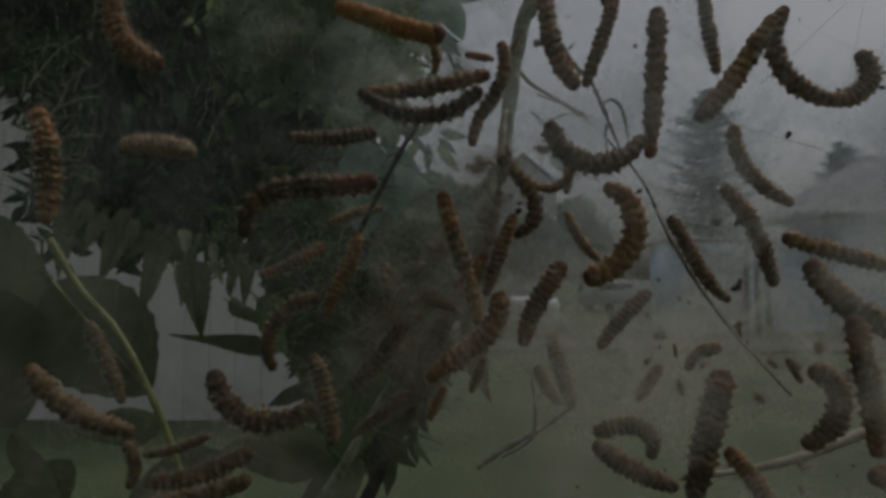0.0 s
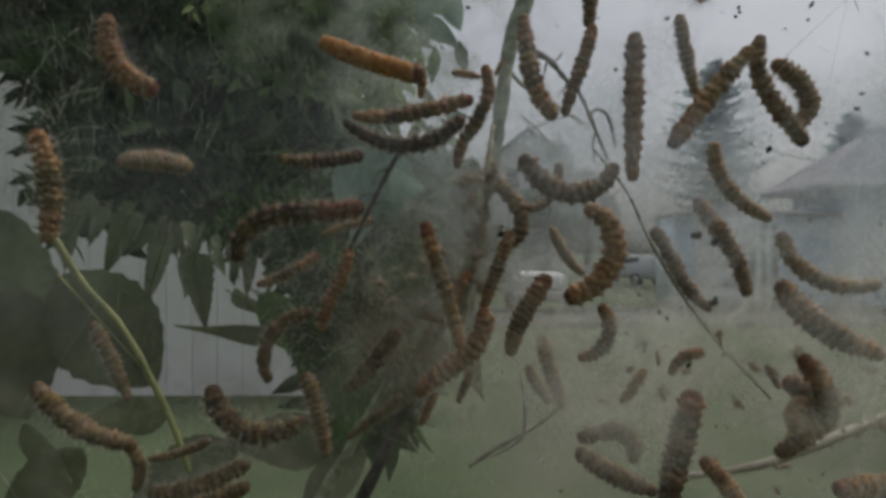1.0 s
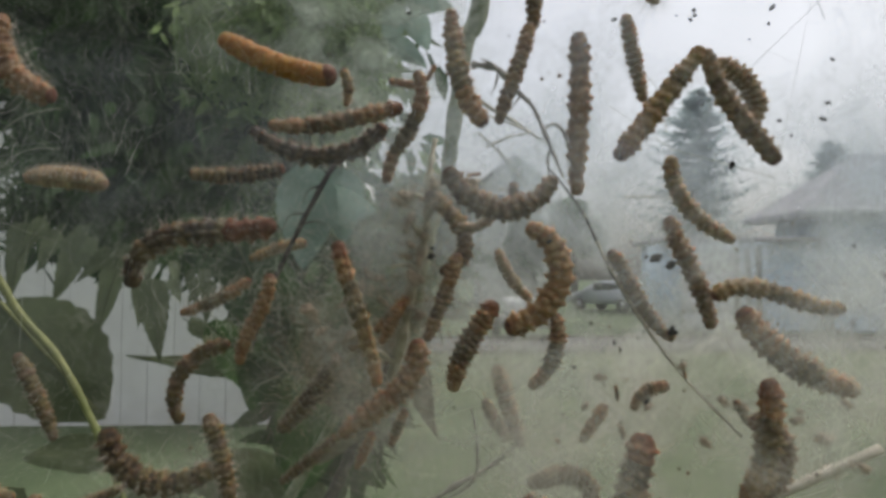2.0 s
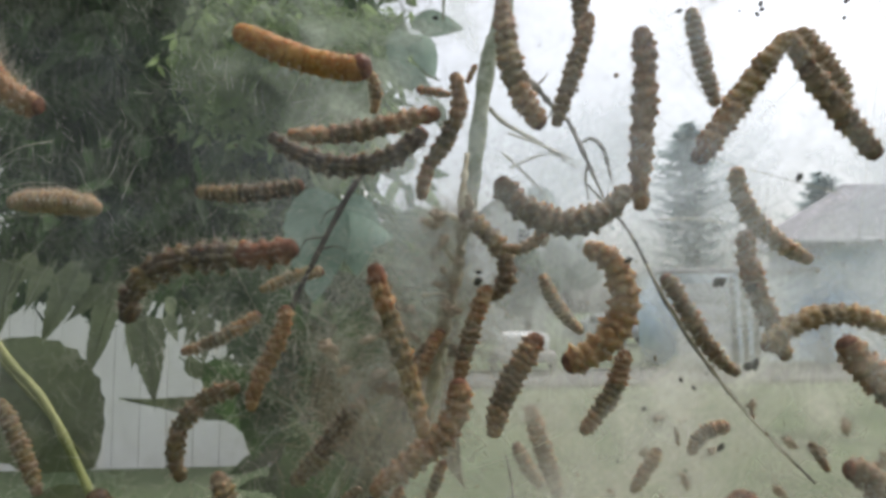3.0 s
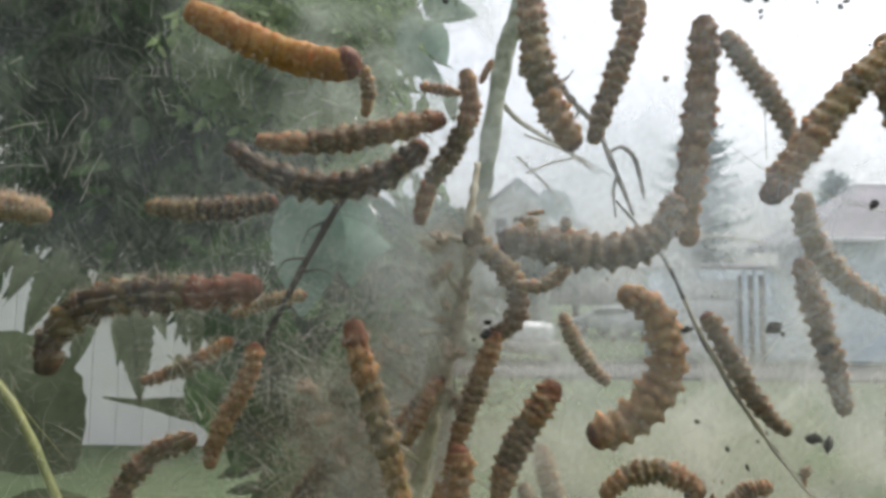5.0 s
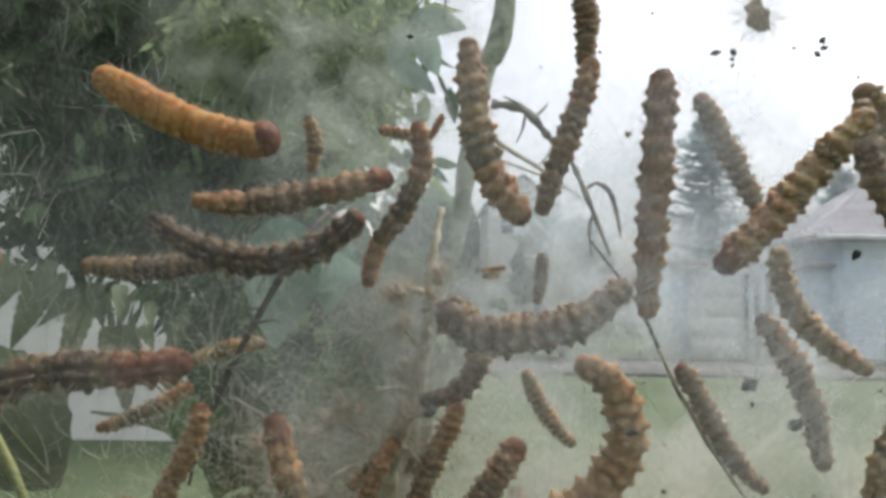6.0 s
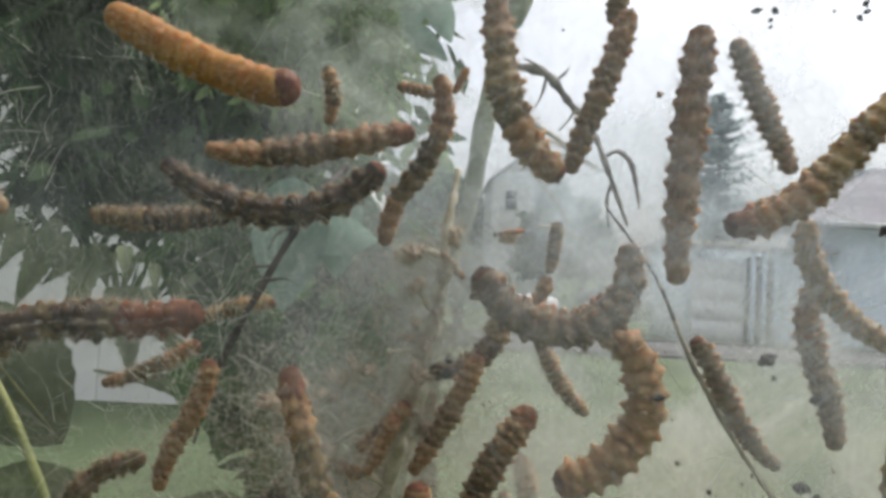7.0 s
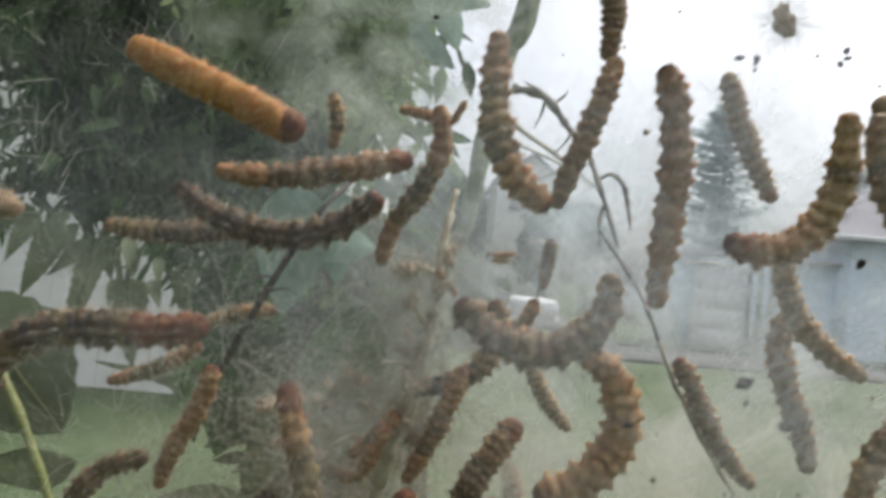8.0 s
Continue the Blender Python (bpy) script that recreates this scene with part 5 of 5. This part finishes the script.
crawler_j = caterpillar("capped", (0, 0.188, 0), 0, (0, 0, 0), 24.2, 1.90)
crawler_k = caterpillar("grey", (0, 0.183, 0), 0, (0, 0, 0), 19.8, 1.65)
crawler_l = caterpillar("grey", (0, 0.162, 0), 0, (0, 0, 0), 26.0, 1.95)
crawler_m = caterpillar("pale", (0, 0.170, 0), 0, (0, 0, 0), 19.0, 2.1)
crawler_n = caterpillar("ruddy", (0, 0.150, 0), 0, (0, 0, 0), 26.0, 2.2)


# Droppings and dry crumbs caught in the silk
def pellet_mesh(seed):
    bm = bmesh.new()
    bmesh.ops.create_icosphere(bm, subdivisions=3, radius=1.0)
    for v in bm.verts:
        v.co *= 1 + 0.55 * noise.noise(v.co * 1.5 + Vector((seed, 0, 0)))
        v.co.z *= 1.25
    me = bpy.data.meshes.new("frass_pellet")
    bm.to_mesh(me)
    bm.free()
    me.materials.append(FRASS)
    for p in me.polygons:
        p.use_smooth = True
    return me


def debris():
    """Fine crumbs of droppings, leaf and cast skin hanging in the silk."""
    rnd = random.Random(77)
    verts, faces = [], []
    for i in range(420):
        at = Vector((rnd.uniform(0.02, 0.2), rnd.uniform(0.165, 0.235), rnd.uniform(1.43, 1.535))) if i % 4 else Vector((rnd.uniform(-0.06, 0.2), rnd.uniform(0.165, 0.235), rnd.uniform(1.45, 1.62)))
        turn = Euler((rnd.uniform(0, 6), rnd.uniform(0, 6), rnd.uniform(0, 6))).to_matrix()
        s, n = rnd.uniform(0.0001, 0.00045) * (1.6 if rnd.random() < 0.12 else 1), len(verts)
        verts += [at + turn @ Vector((x * rnd.uniform(0.7, 1.6), y * rnd.uniform(0.6, 1.1), z)) * s for x, y, z in ((1, 0, 0), (-1, 0, 0), (0, 1, 0), (0, -1, 0), (0, 0, 1), (0, 0, -1))]
        faces += [(n + a, n + b, n + c) for a, b, c in ((0, 2, 4), (2, 1, 4), (1, 3, 4), (3, 0, 4), (2, 0, 5), (1, 2, 5), (3, 1, 5), (0, 3, 5))]
    me = bpy.data.meshes.new("debris")
    me.from_pydata(verts, [], faces)
    me.materials.append(CRUMB)
    ob = new("debris", me)
    ob.parent = nest
    tagged(ob, kind="stuff")


def cast_skin(x, y, z, size, lean, seed):
    """A shrivelled cast skin wound in silk: a crumpled core under loose fibres."""
    thing = tagged(new("cast_skin"), "beige shrivelled cast skin wound in silk fibres", "cast skin", group="cast skins in the web")
    thing.matrix_basis = pose(x, y, z, 0, lean)
    bm = bmesh.new()
    bmesh.ops.create_icosphere(bm, subdivisions=3, radius=size)
    rnd = random.Random(seed)
    for v in bm.verts:
        d = v.co / size
        v.co *= 0.62 + 0.55 * noise.noise(d * 1.7 + Vector((seed, 0, 0))) + 0.2 * noise.noise(d * 5 + Vector((0, seed, 0)))
        v.co.x *= 1.5
        v.co.z *= 0.8
    part("skin", bm, CREAM, thing)
    verts, faces = [], []
    for _ in range(300):
        d = Vector((rnd.gauss(0, 1.3), rnd.gauss(0, 0.8), rnd.gauss(0, 1))).normalized()
        a, w = d * size * rnd.uniform(0.5, 1.1), size * rnd.uniform(0.006, 0.014)
        side = d.cross(Vector((rnd.gauss(0, 1), 0.4, rnd.gauss(0, 1)))).normalized()
        tip = a + (d + side * rnd.uniform(-0.8, 0.8)) * size * rnd.uniform(0.6, 2.6)
        n = len(verts)
        verts += [a + side * w, a - side * w, a + d.cross(side) * w, tip]
        faces += [(n, n + 1, n + 3), (n + 1, n + 2, n + 3), (n + 2, n, n + 3)]
    me = bpy.data.meshes.new("fibres")
    me.from_pydata(verts, [], faces)
    me.materials.append(THREAD)
    part("fibres", me, None, thing)


cast_skin(0.0011, 0.1956, 1.5121, 0.00241, 20, 1)
cast_skin(0.0052, 0.1913, 1.5069, 0.00178, -30, 2)
cast_skin(0.0197, 0.1869, 1.5200, 0.00159, 10, 3)
cast_skin(0.0160, 0.1956, 1.5171, 0.00185, 60, 4)
cast_skin(0.0278, 0.1869, 1.5202, 0.00185, 80, 5)
cast_skin(0.0259, 0.2000, 1.5332, 0.00176, -50, 6)
cast_skin(0.0246, 0.1956, 1.5395, 0.00185, 15, 7)
cast_skin(0.0305, 0.1913, 1.5303, 0.00151, 85, 8)
cast_skin(0.0295, 0.1913, 1.5245, 0.00165, -70, 9)
cast_skin(0.0204, 0.1930, 1.5140, 0.00167, 40, 10)
cast_skin(0.0100, 0.2000, 1.5132, 0.00190, -20, 11)
cast_skin(0.0143, 0.1913, 1.5041, 0.00192, 50, 12)
cast_skin(0.0083, 0.1869, 1.5036, 0.00159, -60, 13)
cast_skin(0.1135, 0.2000, 1.4860, 0.00225, 30, 14)
cast_skin(0.0763, 0.2000, 1.4939, 0.00155, 0, 15)
cast_skin(0.0820, 0.2000, 1.4799, 0.00169, 70, 16)
cast_skin(0.0143, 0.1869, 1.5151, 0.00161, -45, 17)
cast_skin(0.0266, 0.1913, 1.5254, 0.00155, 10, 18)
cast_skin(0.1292, 0.1900, 1.4802, 0.00238, 5, 19)
cast_skin(0.1282, 0.2000, 1.4826, 0.00169, -20, 20)
cast_skin(0.1037, 0.2000, 1.4772, 0.00169, 40, 21)
cast_skin(0.0963, 0.1950, 1.4975, 0.00123, -35, 22)
cast_skin(0.1380, 0.1950, 1.4874, 0.00177, 15, 23)
cast_skin(0.1238, 0.2050, 1.4909, 0.00160, 60, 24)
cast_skin(0.0270, 0.2000, 1.5407, 0.00161, 153, 50)
cast_skin(0.0261, 0.2000, 1.5338, 0.00197, 128, 51)
cast_skin(-0.0002, 0.2087, 1.5098, 0.00214, -131, 52)
cast_skin(0.0134, 0.1913, 1.5178, 0.00177, -137, 53)
cast_skin(0.0168, 0.1956, 1.5176, 0.00149, -138, 54)
cast_skin(0.0270, 0.1913, 1.5406, 0.00177, 154, 55)
cast_skin(0.0335, 0.2000, 1.5444, 0.00194, 122, 56)
cast_skin(0.0262, 0.1878, 1.5402, 0.00190, 35, 60)
cast_skin(0.0271, 0.1878, 1.5343, 0.00168, -60, 61)
cast_skin(0.0273, 0.1878, 1.5282, 0.00123, 70, 62)
cast_skin(0.0288, 0.1869, 1.5193, 0.00190, -10, 63)
cast_skin(0.0235, 0.1869, 1.5108, 0.00168, 50, 64)
cast_skin(0.0297, 0.1869, 1.5106, 0.00157, -30, 65)
cast_skin(0.0133, 0.1869, 1.5062, 0.00224, -25, 66)
cast_skin(0.0097, 0.1869, 1.5003, 0.00202, 60, 67)
cast_skin(0.0330, 0.1869, 1.5428, 0.00168, 80, 68)
cast_skin(0.0323, 0.1869, 1.5377, 0.00168, -45, 69)
cast_skin(0.0426, 0.1887, 1.5437, 0.00179, -5, 70)
cast_skin(0.0174, 0.1878, 1.5210, 0.00179, 45, 71)
cast_skin(0.0156, 0.1878, 1.5183, 0.00157, -70, 72)
cast_skin(0.0295, 0.1869, 1.5116, 0.00123, 20, 73)
cast_skin(0.0820, 0.1720, 1.5840, 0.00260, 65, 25)
cast_skin(0.1161, 0.2170, 1.4846, 0.00184, 38, 30)
cast_skin(0.1430, 0.1960, 1.4711, 0.00184, 23, 31)
cast_skin(0.1411, 0.1980, 1.4712, 0.00115, 7, 32)
cast_skin(0.1117, 0.1950, 1.4609, 0.00118, 66, 33)
cast_skin(0.1289, 0.2000, 1.4847, 0.00104, 18, 34)
cast_skin(0.0714, 0.1950, 1.4877, 0.00111, -45, 35)
cast_skin(0.1484, 0.2210, 1.4639, 0.00186, 6, 36)
cast_skin(0.1210, 0.2010, 1.4906, 0.00159, 74, 37)
cast_skin(0.1404, 0.2040, 1.4668, 0.00107, -56, 38)
cast_skin(0.0659, 0.2040, 1.4767, 0.00090, 28, 39)
cast_skin(0.0904, 0.2040, 1.4856, 0.00138, -29, 40)
cast_skin(0.1033, 0.2160, 1.4543, 0.00188, -76, 41)
cast_skin(0.1275, 0.2200, 1.4527, 0.00169, -21, 42)
cast_skin(0.1121, 0.1950, 1.4539, 0.00108, 72, 43)


debris()
PELLETS = [pellet_mesh(s) for s in (1, 4, 8)]


def pellet(x, y, z, size):
    pellet.count += 1
    ob = tagged(part("frass_pellet", PELLETS[pellet.count % 3], None), "small black dropping caught in the silk", "dropping", group="droppings in the web")
    s = size * 0.00068
    ob.matrix_basis = pose(x, y, z, pellet.count * 40, pellet.count * 25, pellet.count * 70) @ Matrix.Diagonal((s * (0.7 + 0.1 * (pellet.count % 4)), s * 0.8, s * 1.25, 1))


pellet.count = 0
pellet(0.1084, 0.170, 1.5799, 0.80)
pellet(0.1075, 0.170, 1.5762, 0.57)
pellet(0.0908, 0.170, 1.5792, 0.57)
pellet(0.1172, 0.165, 1.5571, 0.66)
pellet(0.1160, 0.165, 1.5536, 0.66)
pellet(0.1093, 0.170, 1.5544, 0.52)
pellet(0.1119, 0.170, 1.5511, 0.52)
pellet(0.1185, 0.165, 1.5665, 0.55)
pellet(0.1078, 0.190, 1.5481, 1.06)
pellet(0.0883, 0.190, 1.5247, 1.59)
pellet(0.0865, 0.175, 1.5076, 1.07)
pellet(0.0620, 0.165, 1.5013, 0.77)
pellet(0.0821, 0.180, 1.4913, 0.86)
pellet(0.0732, 0.170, 1.5042, 0.46)
pellet(0.0015, 0.200, 1.5107, 0.70)
pellet(0.0702, 0.160, 1.5730, 0.64)
pellet(0.0266, 0.200, 1.5906, 0.70)
pellet(0.0326, 0.160, 1.5259, 0.56)
pellet(0.0324, 0.160, 1.5243, 0.87)
pellet(0.0792, 0.170, 1.5244, 0.62)
pellet(0.0827, 0.165, 1.5225, 1.26)
pellet(0.0827, 0.165, 1.5088, 1.00)
pellet(0.0747, 0.180, 1.5048, 0.48)
pellet(0.0526, 0.140, 1.5260, 0.66)
pellet(0.0726, 0.160, 1.5731, 0.72)
pellet(0.0265, 0.200, 1.5336, 0.75)
pellet(0.0601, 0.165, 1.5259, 0.42)
pellet(0.0258, 0.203, 1.5322, 0.95)
pellet(0.0200, 0.204, 1.5224, 0.55)
pellet(0.0268, 0.203, 1.5222, 0.60)
pellet(0.0335, 0.203, 1.5212, 0.55)
pellet(0.0770, 0.170, 1.5760, 0.60)
pellet(0.0770, 0.170, 1.5750, 0.40)
pellet(0.0910, 0.170, 1.5780, 0.50)
pellet(0.0900, 0.170, 1.5770, 0.45)
pellet(0.0910, 0.170, 1.5790, 0.40)


def crawl(thing, y, length, rows):
    """Key every segment of a crawling body: seconds, the middle of the body, heading and bends."""
    segs = [o for o in thing.children if o.name.startswith("segment")]
    keys = [[] for _ in segs]
    for t, mx, mz, *turns in rows:
        line = outline(length * 0.001, turns[0], turns[1:], len(segs))
        cx, cz = line[len(line) // 2][:2]
        for k, (x, z, a) in enumerate(line):
            keys[k].append((t, pose(mx + x - cx, 0, mz + z - cz, 0, 180 - a)))
    for seg, poses in zip(segs, keys):
        if rows[-1][0] < 8.0:
            poses.append((8.0, poses[-1][1]))
        walk(seg, poses)


def motions():
    crawl(crawler_a, 0.148, 23.1, [
        (0.0, 0.0466, 1.5325, -76, 134, 24, -26),
        (0.6, 0.0469, 1.5325, -62, 72, 65, 0),
        (1.0, 0.0463, 1.5323, -61, 80, 52, 0),
        (1.2, 0.0462, 1.5327, -63, 93, 32, 0),
        (2.3, 0.0458, 1.5324, -63, 103, 24, 0),
        (2.5, 0.0461, 1.5328, -48, 17, 105, 0),
        (3.0, 0.0460, 1.5326, -60, 97, 34, -13),
        (3.5, 0.0477, 1.5343, -67, 174, -35, -69),
        (4.0, 0.0452, 1.5315, -87, 165, 10, -21),
        (4.5, 0.0484, 1.5324, -88, 171, 85, -7),
        (5.0, 0.0466, 1.5350, -2, -48, 79, 60),
        (5.2, 0.0466, 1.5371, 3, 17, -6, 16),
        (6.3, 0.0451, 1.5331, -59, 127, 21, -14),
        (6.5, 0.0467, 1.5315, -50, 81, 78, 4),
        (7.0, 0.0466, 1.5319, -55, 94, 73, -5),
        (7.5, 0.0463, 1.5322, -50, 97, 56, 0),
        (7.7, 0.0460, 1.5321, -45, 101, 39, 1),
        (8.0, 0.0464, 1.5325, -47, 90, 49, 9),
    ])
    crawl(crawler_b, 0.152, 25.2, [
        (0.0, 0.0780, 1.5540, 43, 39, -26, 0),
        (1.0, 0.0771, 1.5544, 56, -15, 7, 0),
        (2.5, 0.0773, 1.5543, 51, 4, 1, 0),
        (3.5, 0.0776, 1.5558, 56, -3, -14, 0),
        (4.5, 0.0788, 1.5551, 48, -0, 0, 0),
        (5.0, 0.0768, 1.5541, 57, -16, 6, 0),
        (6.5, 0.0771, 1.5531, 30, 52, -40, 0),
        (7.0, 0.0763, 1.5516, 9, 117, -80, 0),
        (7.5, 0.0776, 1.5530, 13, 129, -91, 0),
        (7.7, 0.0787, 1.5522, 8, 107, -47, 0),
        (8.0, 0.0791, 1.5519, -26, 225, -109, 0),
    ])
    crawl(crawler_c, 0.157, 16.4, [
        (0.0, 0.0734, 1.5620, -83, 5, 0, 0),
        (1.0, 0.0734, 1.5631, -82, 7, 0, 0),
        (2.5, 0.0731, 1.5630, -82, 5, 0, 0),
        (3.5, 0.0723, 1.5610, -81, 11, 0, 0),
        (4.5, 0.0726, 1.5601, -39, -62, 37, 0),
        (5.0, 0.0707, 1.5587, -59, 32, -46, 0),
        (6.5, 0.0712, 1.5573, -64, -10, 13, 0),
        (7.0, 0.0703, 1.5589, -68, 6, 0, 0),
        (8.0, 0.0708, 1.5604, -75, 17, 0, 0),
    ])
    crawl(crawler_d, 0.175, 16.5, [
        (0.0, 0.0585, 1.4997, -139, 14, 0, 0),
        (0.4, 0.0582, 1.5001, -128, 4, 0, 0),
        (1.0, 0.0598, 1.4979, -49, -129, 0, 0),
        (1.2, 0.0606, 1.4996, -58, -107, 0, 0),
        (2.5, 0.0589, 1.5022, -86, -51, 0, 0),
        (3.5, 0.0582, 1.5017, -138, 5, 0, 0),
        (4.5, 0.0595, 1.5029, 143, 84, 0, 0),
        (5.0, 0.0594, 1.5022, 134, 96, 0, 0),
    ])
    crawl(crawler_e, 0.167, 27.5, [
        (0.0, 0.1094, 1.5150, -17, 5, 0, 0),
        (1.0, 0.1093, 1.5131, -78, 129, -40, 0),
        (1.2, 0.1084, 1.5154, -53, 31, 30, 0),
        (2.3, 0.1073, 1.5161, 52, -230, 183, 0),
        (2.5, 0.1067, 1.5159, 54, -246, 197, 0),
        (3.0, 0.0998, 1.5176, 46, -87, 0, 0),
        (3.5, 0.0985, 1.5211, 100, -86, 0, 0),
    ])
    crawl(crawler_f, 0.160, 30.9, [
        (0.0, 0.0623, 1.5514, -90, -12, 8, 0),
        (1.0, 0.0624, 1.5516, -91, -1, 1, 0),
        (2.5, 0.0626, 1.5521, -82, -48, 42, 0),
        (3.5, 0.0625, 1.5513, -85, -46, 42, 0),
        (4.5, 0.0623, 1.5522, -92, -14, -2, 18),
        (5.0, 0.0620, 1.5522, -89, -26, 1, 27),
        (6.5, 0.0616, 1.5523, -94, -0, 0, 1),
        (7.0, 0.0616, 1.5524, -96, 2, 1, 4),
        (7.5, 0.0619, 1.5525, -76, -45, 16, 11),
        (7.7, 0.0621, 1.5525, -59, -93, 34, 26),
        (8.0, 0.0624, 1.5531, -70, -62, 21, 21),
    ])
    crawl(crawler_g, 0.147, 20.8, [
        (0.0, 0.0371, 1.5585, 132, -72, 33, 0),
        (2.5, 0.0372, 1.5590, 130, -76, 40, 0),
        (4.5, 0.0372, 1.5587, 126, -57, 12, 11),
        (6.5, 0.0370, 1.5584, 142, -96, 30, 23),
        (7.0, 0.0368, 1.5580, 146, -103, 29, 28),
        (7.5, 0.0365, 1.5585, 147, -110, 31, 22),
        (7.7, 0.0363, 1.5585, 141, -61, 14, -11),
        (8.0, 0.0367, 1.5584, 152, -120, 34, 25),
    ])
    crawl(crawler_h, 0.147, 19.5, [
        (0.0, 0.0039, 1.5608, 173, -38, 31, 0),
        (1.0, 0.0035, 1.5600, 162, 9, -18, 0),
        (2.5, 0.0028, 1.5595, 175, -38, 13, 0),
        (3.5, 0.0034, 1.5599, 183, -58, 31, 0),
        (4.5, 0.0033, 1.5595, 180, -55, 23, 0),
        (5.0, 0.0035, 1.5596, 181, -65, 40, 0),
        (6.5, 0.0023, 1.5590, 177, -55, 26, 0),
        (7.0, 0.0026, 1.5591, 172, -39, 19, 0),
        (7.5, 0.0022, 1.5588, 162, -9, -8, 0),
        (8.0, 0.0028, 1.5598, 154, 14, -12, 0),
    ])
    crawl(crawler_i, 0.195, 28.2, [
        (0.0, 0.1017, 1.5213, -46, -43, 11, 0),
        (1.2, 0.0994, 1.5212, -54, 13, -44, 0),
        (2.5, 0.1000, 1.5199, -86, 58, -52, 0),
        (3.5, 0.1000, 1.5208, -93, 61, -33, 0),
        (4.5, 0.1002, 1.5209, -83, 41, -33, 0),
        (5.0, 0.1009, 1.5220, -78, 21, -24, 0),
        (6.5, 0.1011, 1.5228, -39, -68, 21, 0),
        (7.0, 0.1002, 1.5224, -114, 156, -135, 0),
        (7.5, 0.1008, 1.5219, -109, 131, -105, 0),
        (8.0, 0.0994, 1.5219, -112, 156, -132, 0),
    ])
    crawl(crawler_j, 0.188, 24.2, [
        (0.0, 0.0398, 1.5302, -43, 23, -149, 0),
        (2.5, 0.0406, 1.5303, -42, 33, -173, 0),
        (3.5, 0.0407, 1.5306, -41, 39, -180, 0),
        (4.5, 0.0399, 1.5311, -33, -18, -109, 0),
        (5.0, 0.0402, 1.5310, -39, 29, -171, 0),
        (6.5, 0.0399, 1.5255, -31, -203, 56, 0),
        (7.0, 0.0403, 1.5251, -33, -186, 38, 0),
        (7.5, 0.0391, 1.5228, -93, -84, -11, 0),
        (8.0, 0.0391, 1.5229, -64, -169, 55, 0),
    ])
    crawl(crawler_k, 0.183, 19.8, [
        (0.0, 0.0300, 1.5148, -112, 5, 0, 0),
        (2.5, 0.0353, 1.5144, -107, -7, 0, 0),
        (3.0, 0.0321, 1.5135, -114, 12, 0, 0),
        (3.5, 0.0342, 1.5138, -114, 8, 0, 0),
        (4.0, 0.0314, 1.5143, -112, 8, 0, 0),
        (4.5, 0.0323, 1.5119, -122, 12, 0, 0),
        (5.0, 0.0321, 1.5124, -110, -0, 0, 0),
        (6.5, 0.0324, 1.5106, -117, 1, 0, 0),
        (7.0, 0.0330, 1.5132, -113, -9, 0, 0),
        (7.5, 0.0336, 1.5134, -117, -5, 0, 0),
        (8.0, 0.0331, 1.5133, -107, -11, 0, 0),
    ])
    crawl(crawler_l, 0.162, 26.0, [
        (0.0, 0.0907, 1.5585, 167, -83, -34, 0),
        (0.2, 0.0900, 1.5559, 179, -122, -4, 0),
        (0.4, 0.0933, 1.5542, 160, 1, -93, 0),
        (0.6, 0.0921, 1.5570, 130, 48, -120, 0),
        (0.8, 0.0929, 1.5579, 127, 2, -48, 0),
        (1.0, 0.0933, 1.5572, 123, 47, -103, 0),
        (1.2, 0.0924, 1.5578, 125, 26, -80, 0),
        (2.3, 0.0957, 1.5540, 125, 29, -47, 0),
        (2.5, 0.0959, 1.5531, 125, 23, -39, 0),
        (3.1, 0.0973, 1.5588, 126, 6, -19, 0),
        (3.5, 0.0941, 1.5549, 103, 93, -117, 0),
    ])
    crawl(crawler_m, 0.170, 19.0, [
        (0.0, 0.1142, 1.5538, -29, -286, 134, 0),
        (0.2, 0.1135, 1.5550, 28, -245, 21, 0),
        (0.4, 0.1121, 1.5590, 6, -151, -3, 0),
        (0.6, 0.1097, 1.5594, 2, -155, 18, 0),
        (0.8, 0.1073, 1.5574, -55, 90, -247, 0),
        (1.0, 0.1073, 1.5583, -31, -3, -125, 0),
        (1.2, 0.1035, 1.5598, -35, -31, -88, 0),
        (2.3, 0.1038, 1.5604, -18, -50, -75, 0),
        (2.5, 0.1030, 1.5613, -8, -78, -24, 0),
        (3.1, 0.1043, 1.5644, -66, 69, -118, 0),
        (3.5, 0.1020, 1.5623, -49, -20, -62, 0),
    ])
    crawl(crawler_n, 0.150, 26.0, [
        (0.0, 0.1017, 1.4872, -78, 0, -10, 0),
        (0.2, 0.1011, 1.4866, -82, 1, 0, 0),
        (0.4, 0.1027, 1.4906, -93, 102, -143, 0),
        (0.6, 0.1014, 1.4890, -80, 115, -257, 0),
        (0.8, 0.0952, 1.4850, -61, 38, -276, 0),
        (1.0, 0.0992, 1.4846, -56, 58, -348, 0),
        (1.2, 0.0963, 1.4862, -37, -45, -237, 0),
        (2.3, 0.0941, 1.4855, -98, 8, -23, 0),
        (2.5, 0.0939, 1.4845, -91, -35, 23, 0),
        (2.7, 0.0962, 1.4856, -101, -28, 27, 0),
    ])


motions()
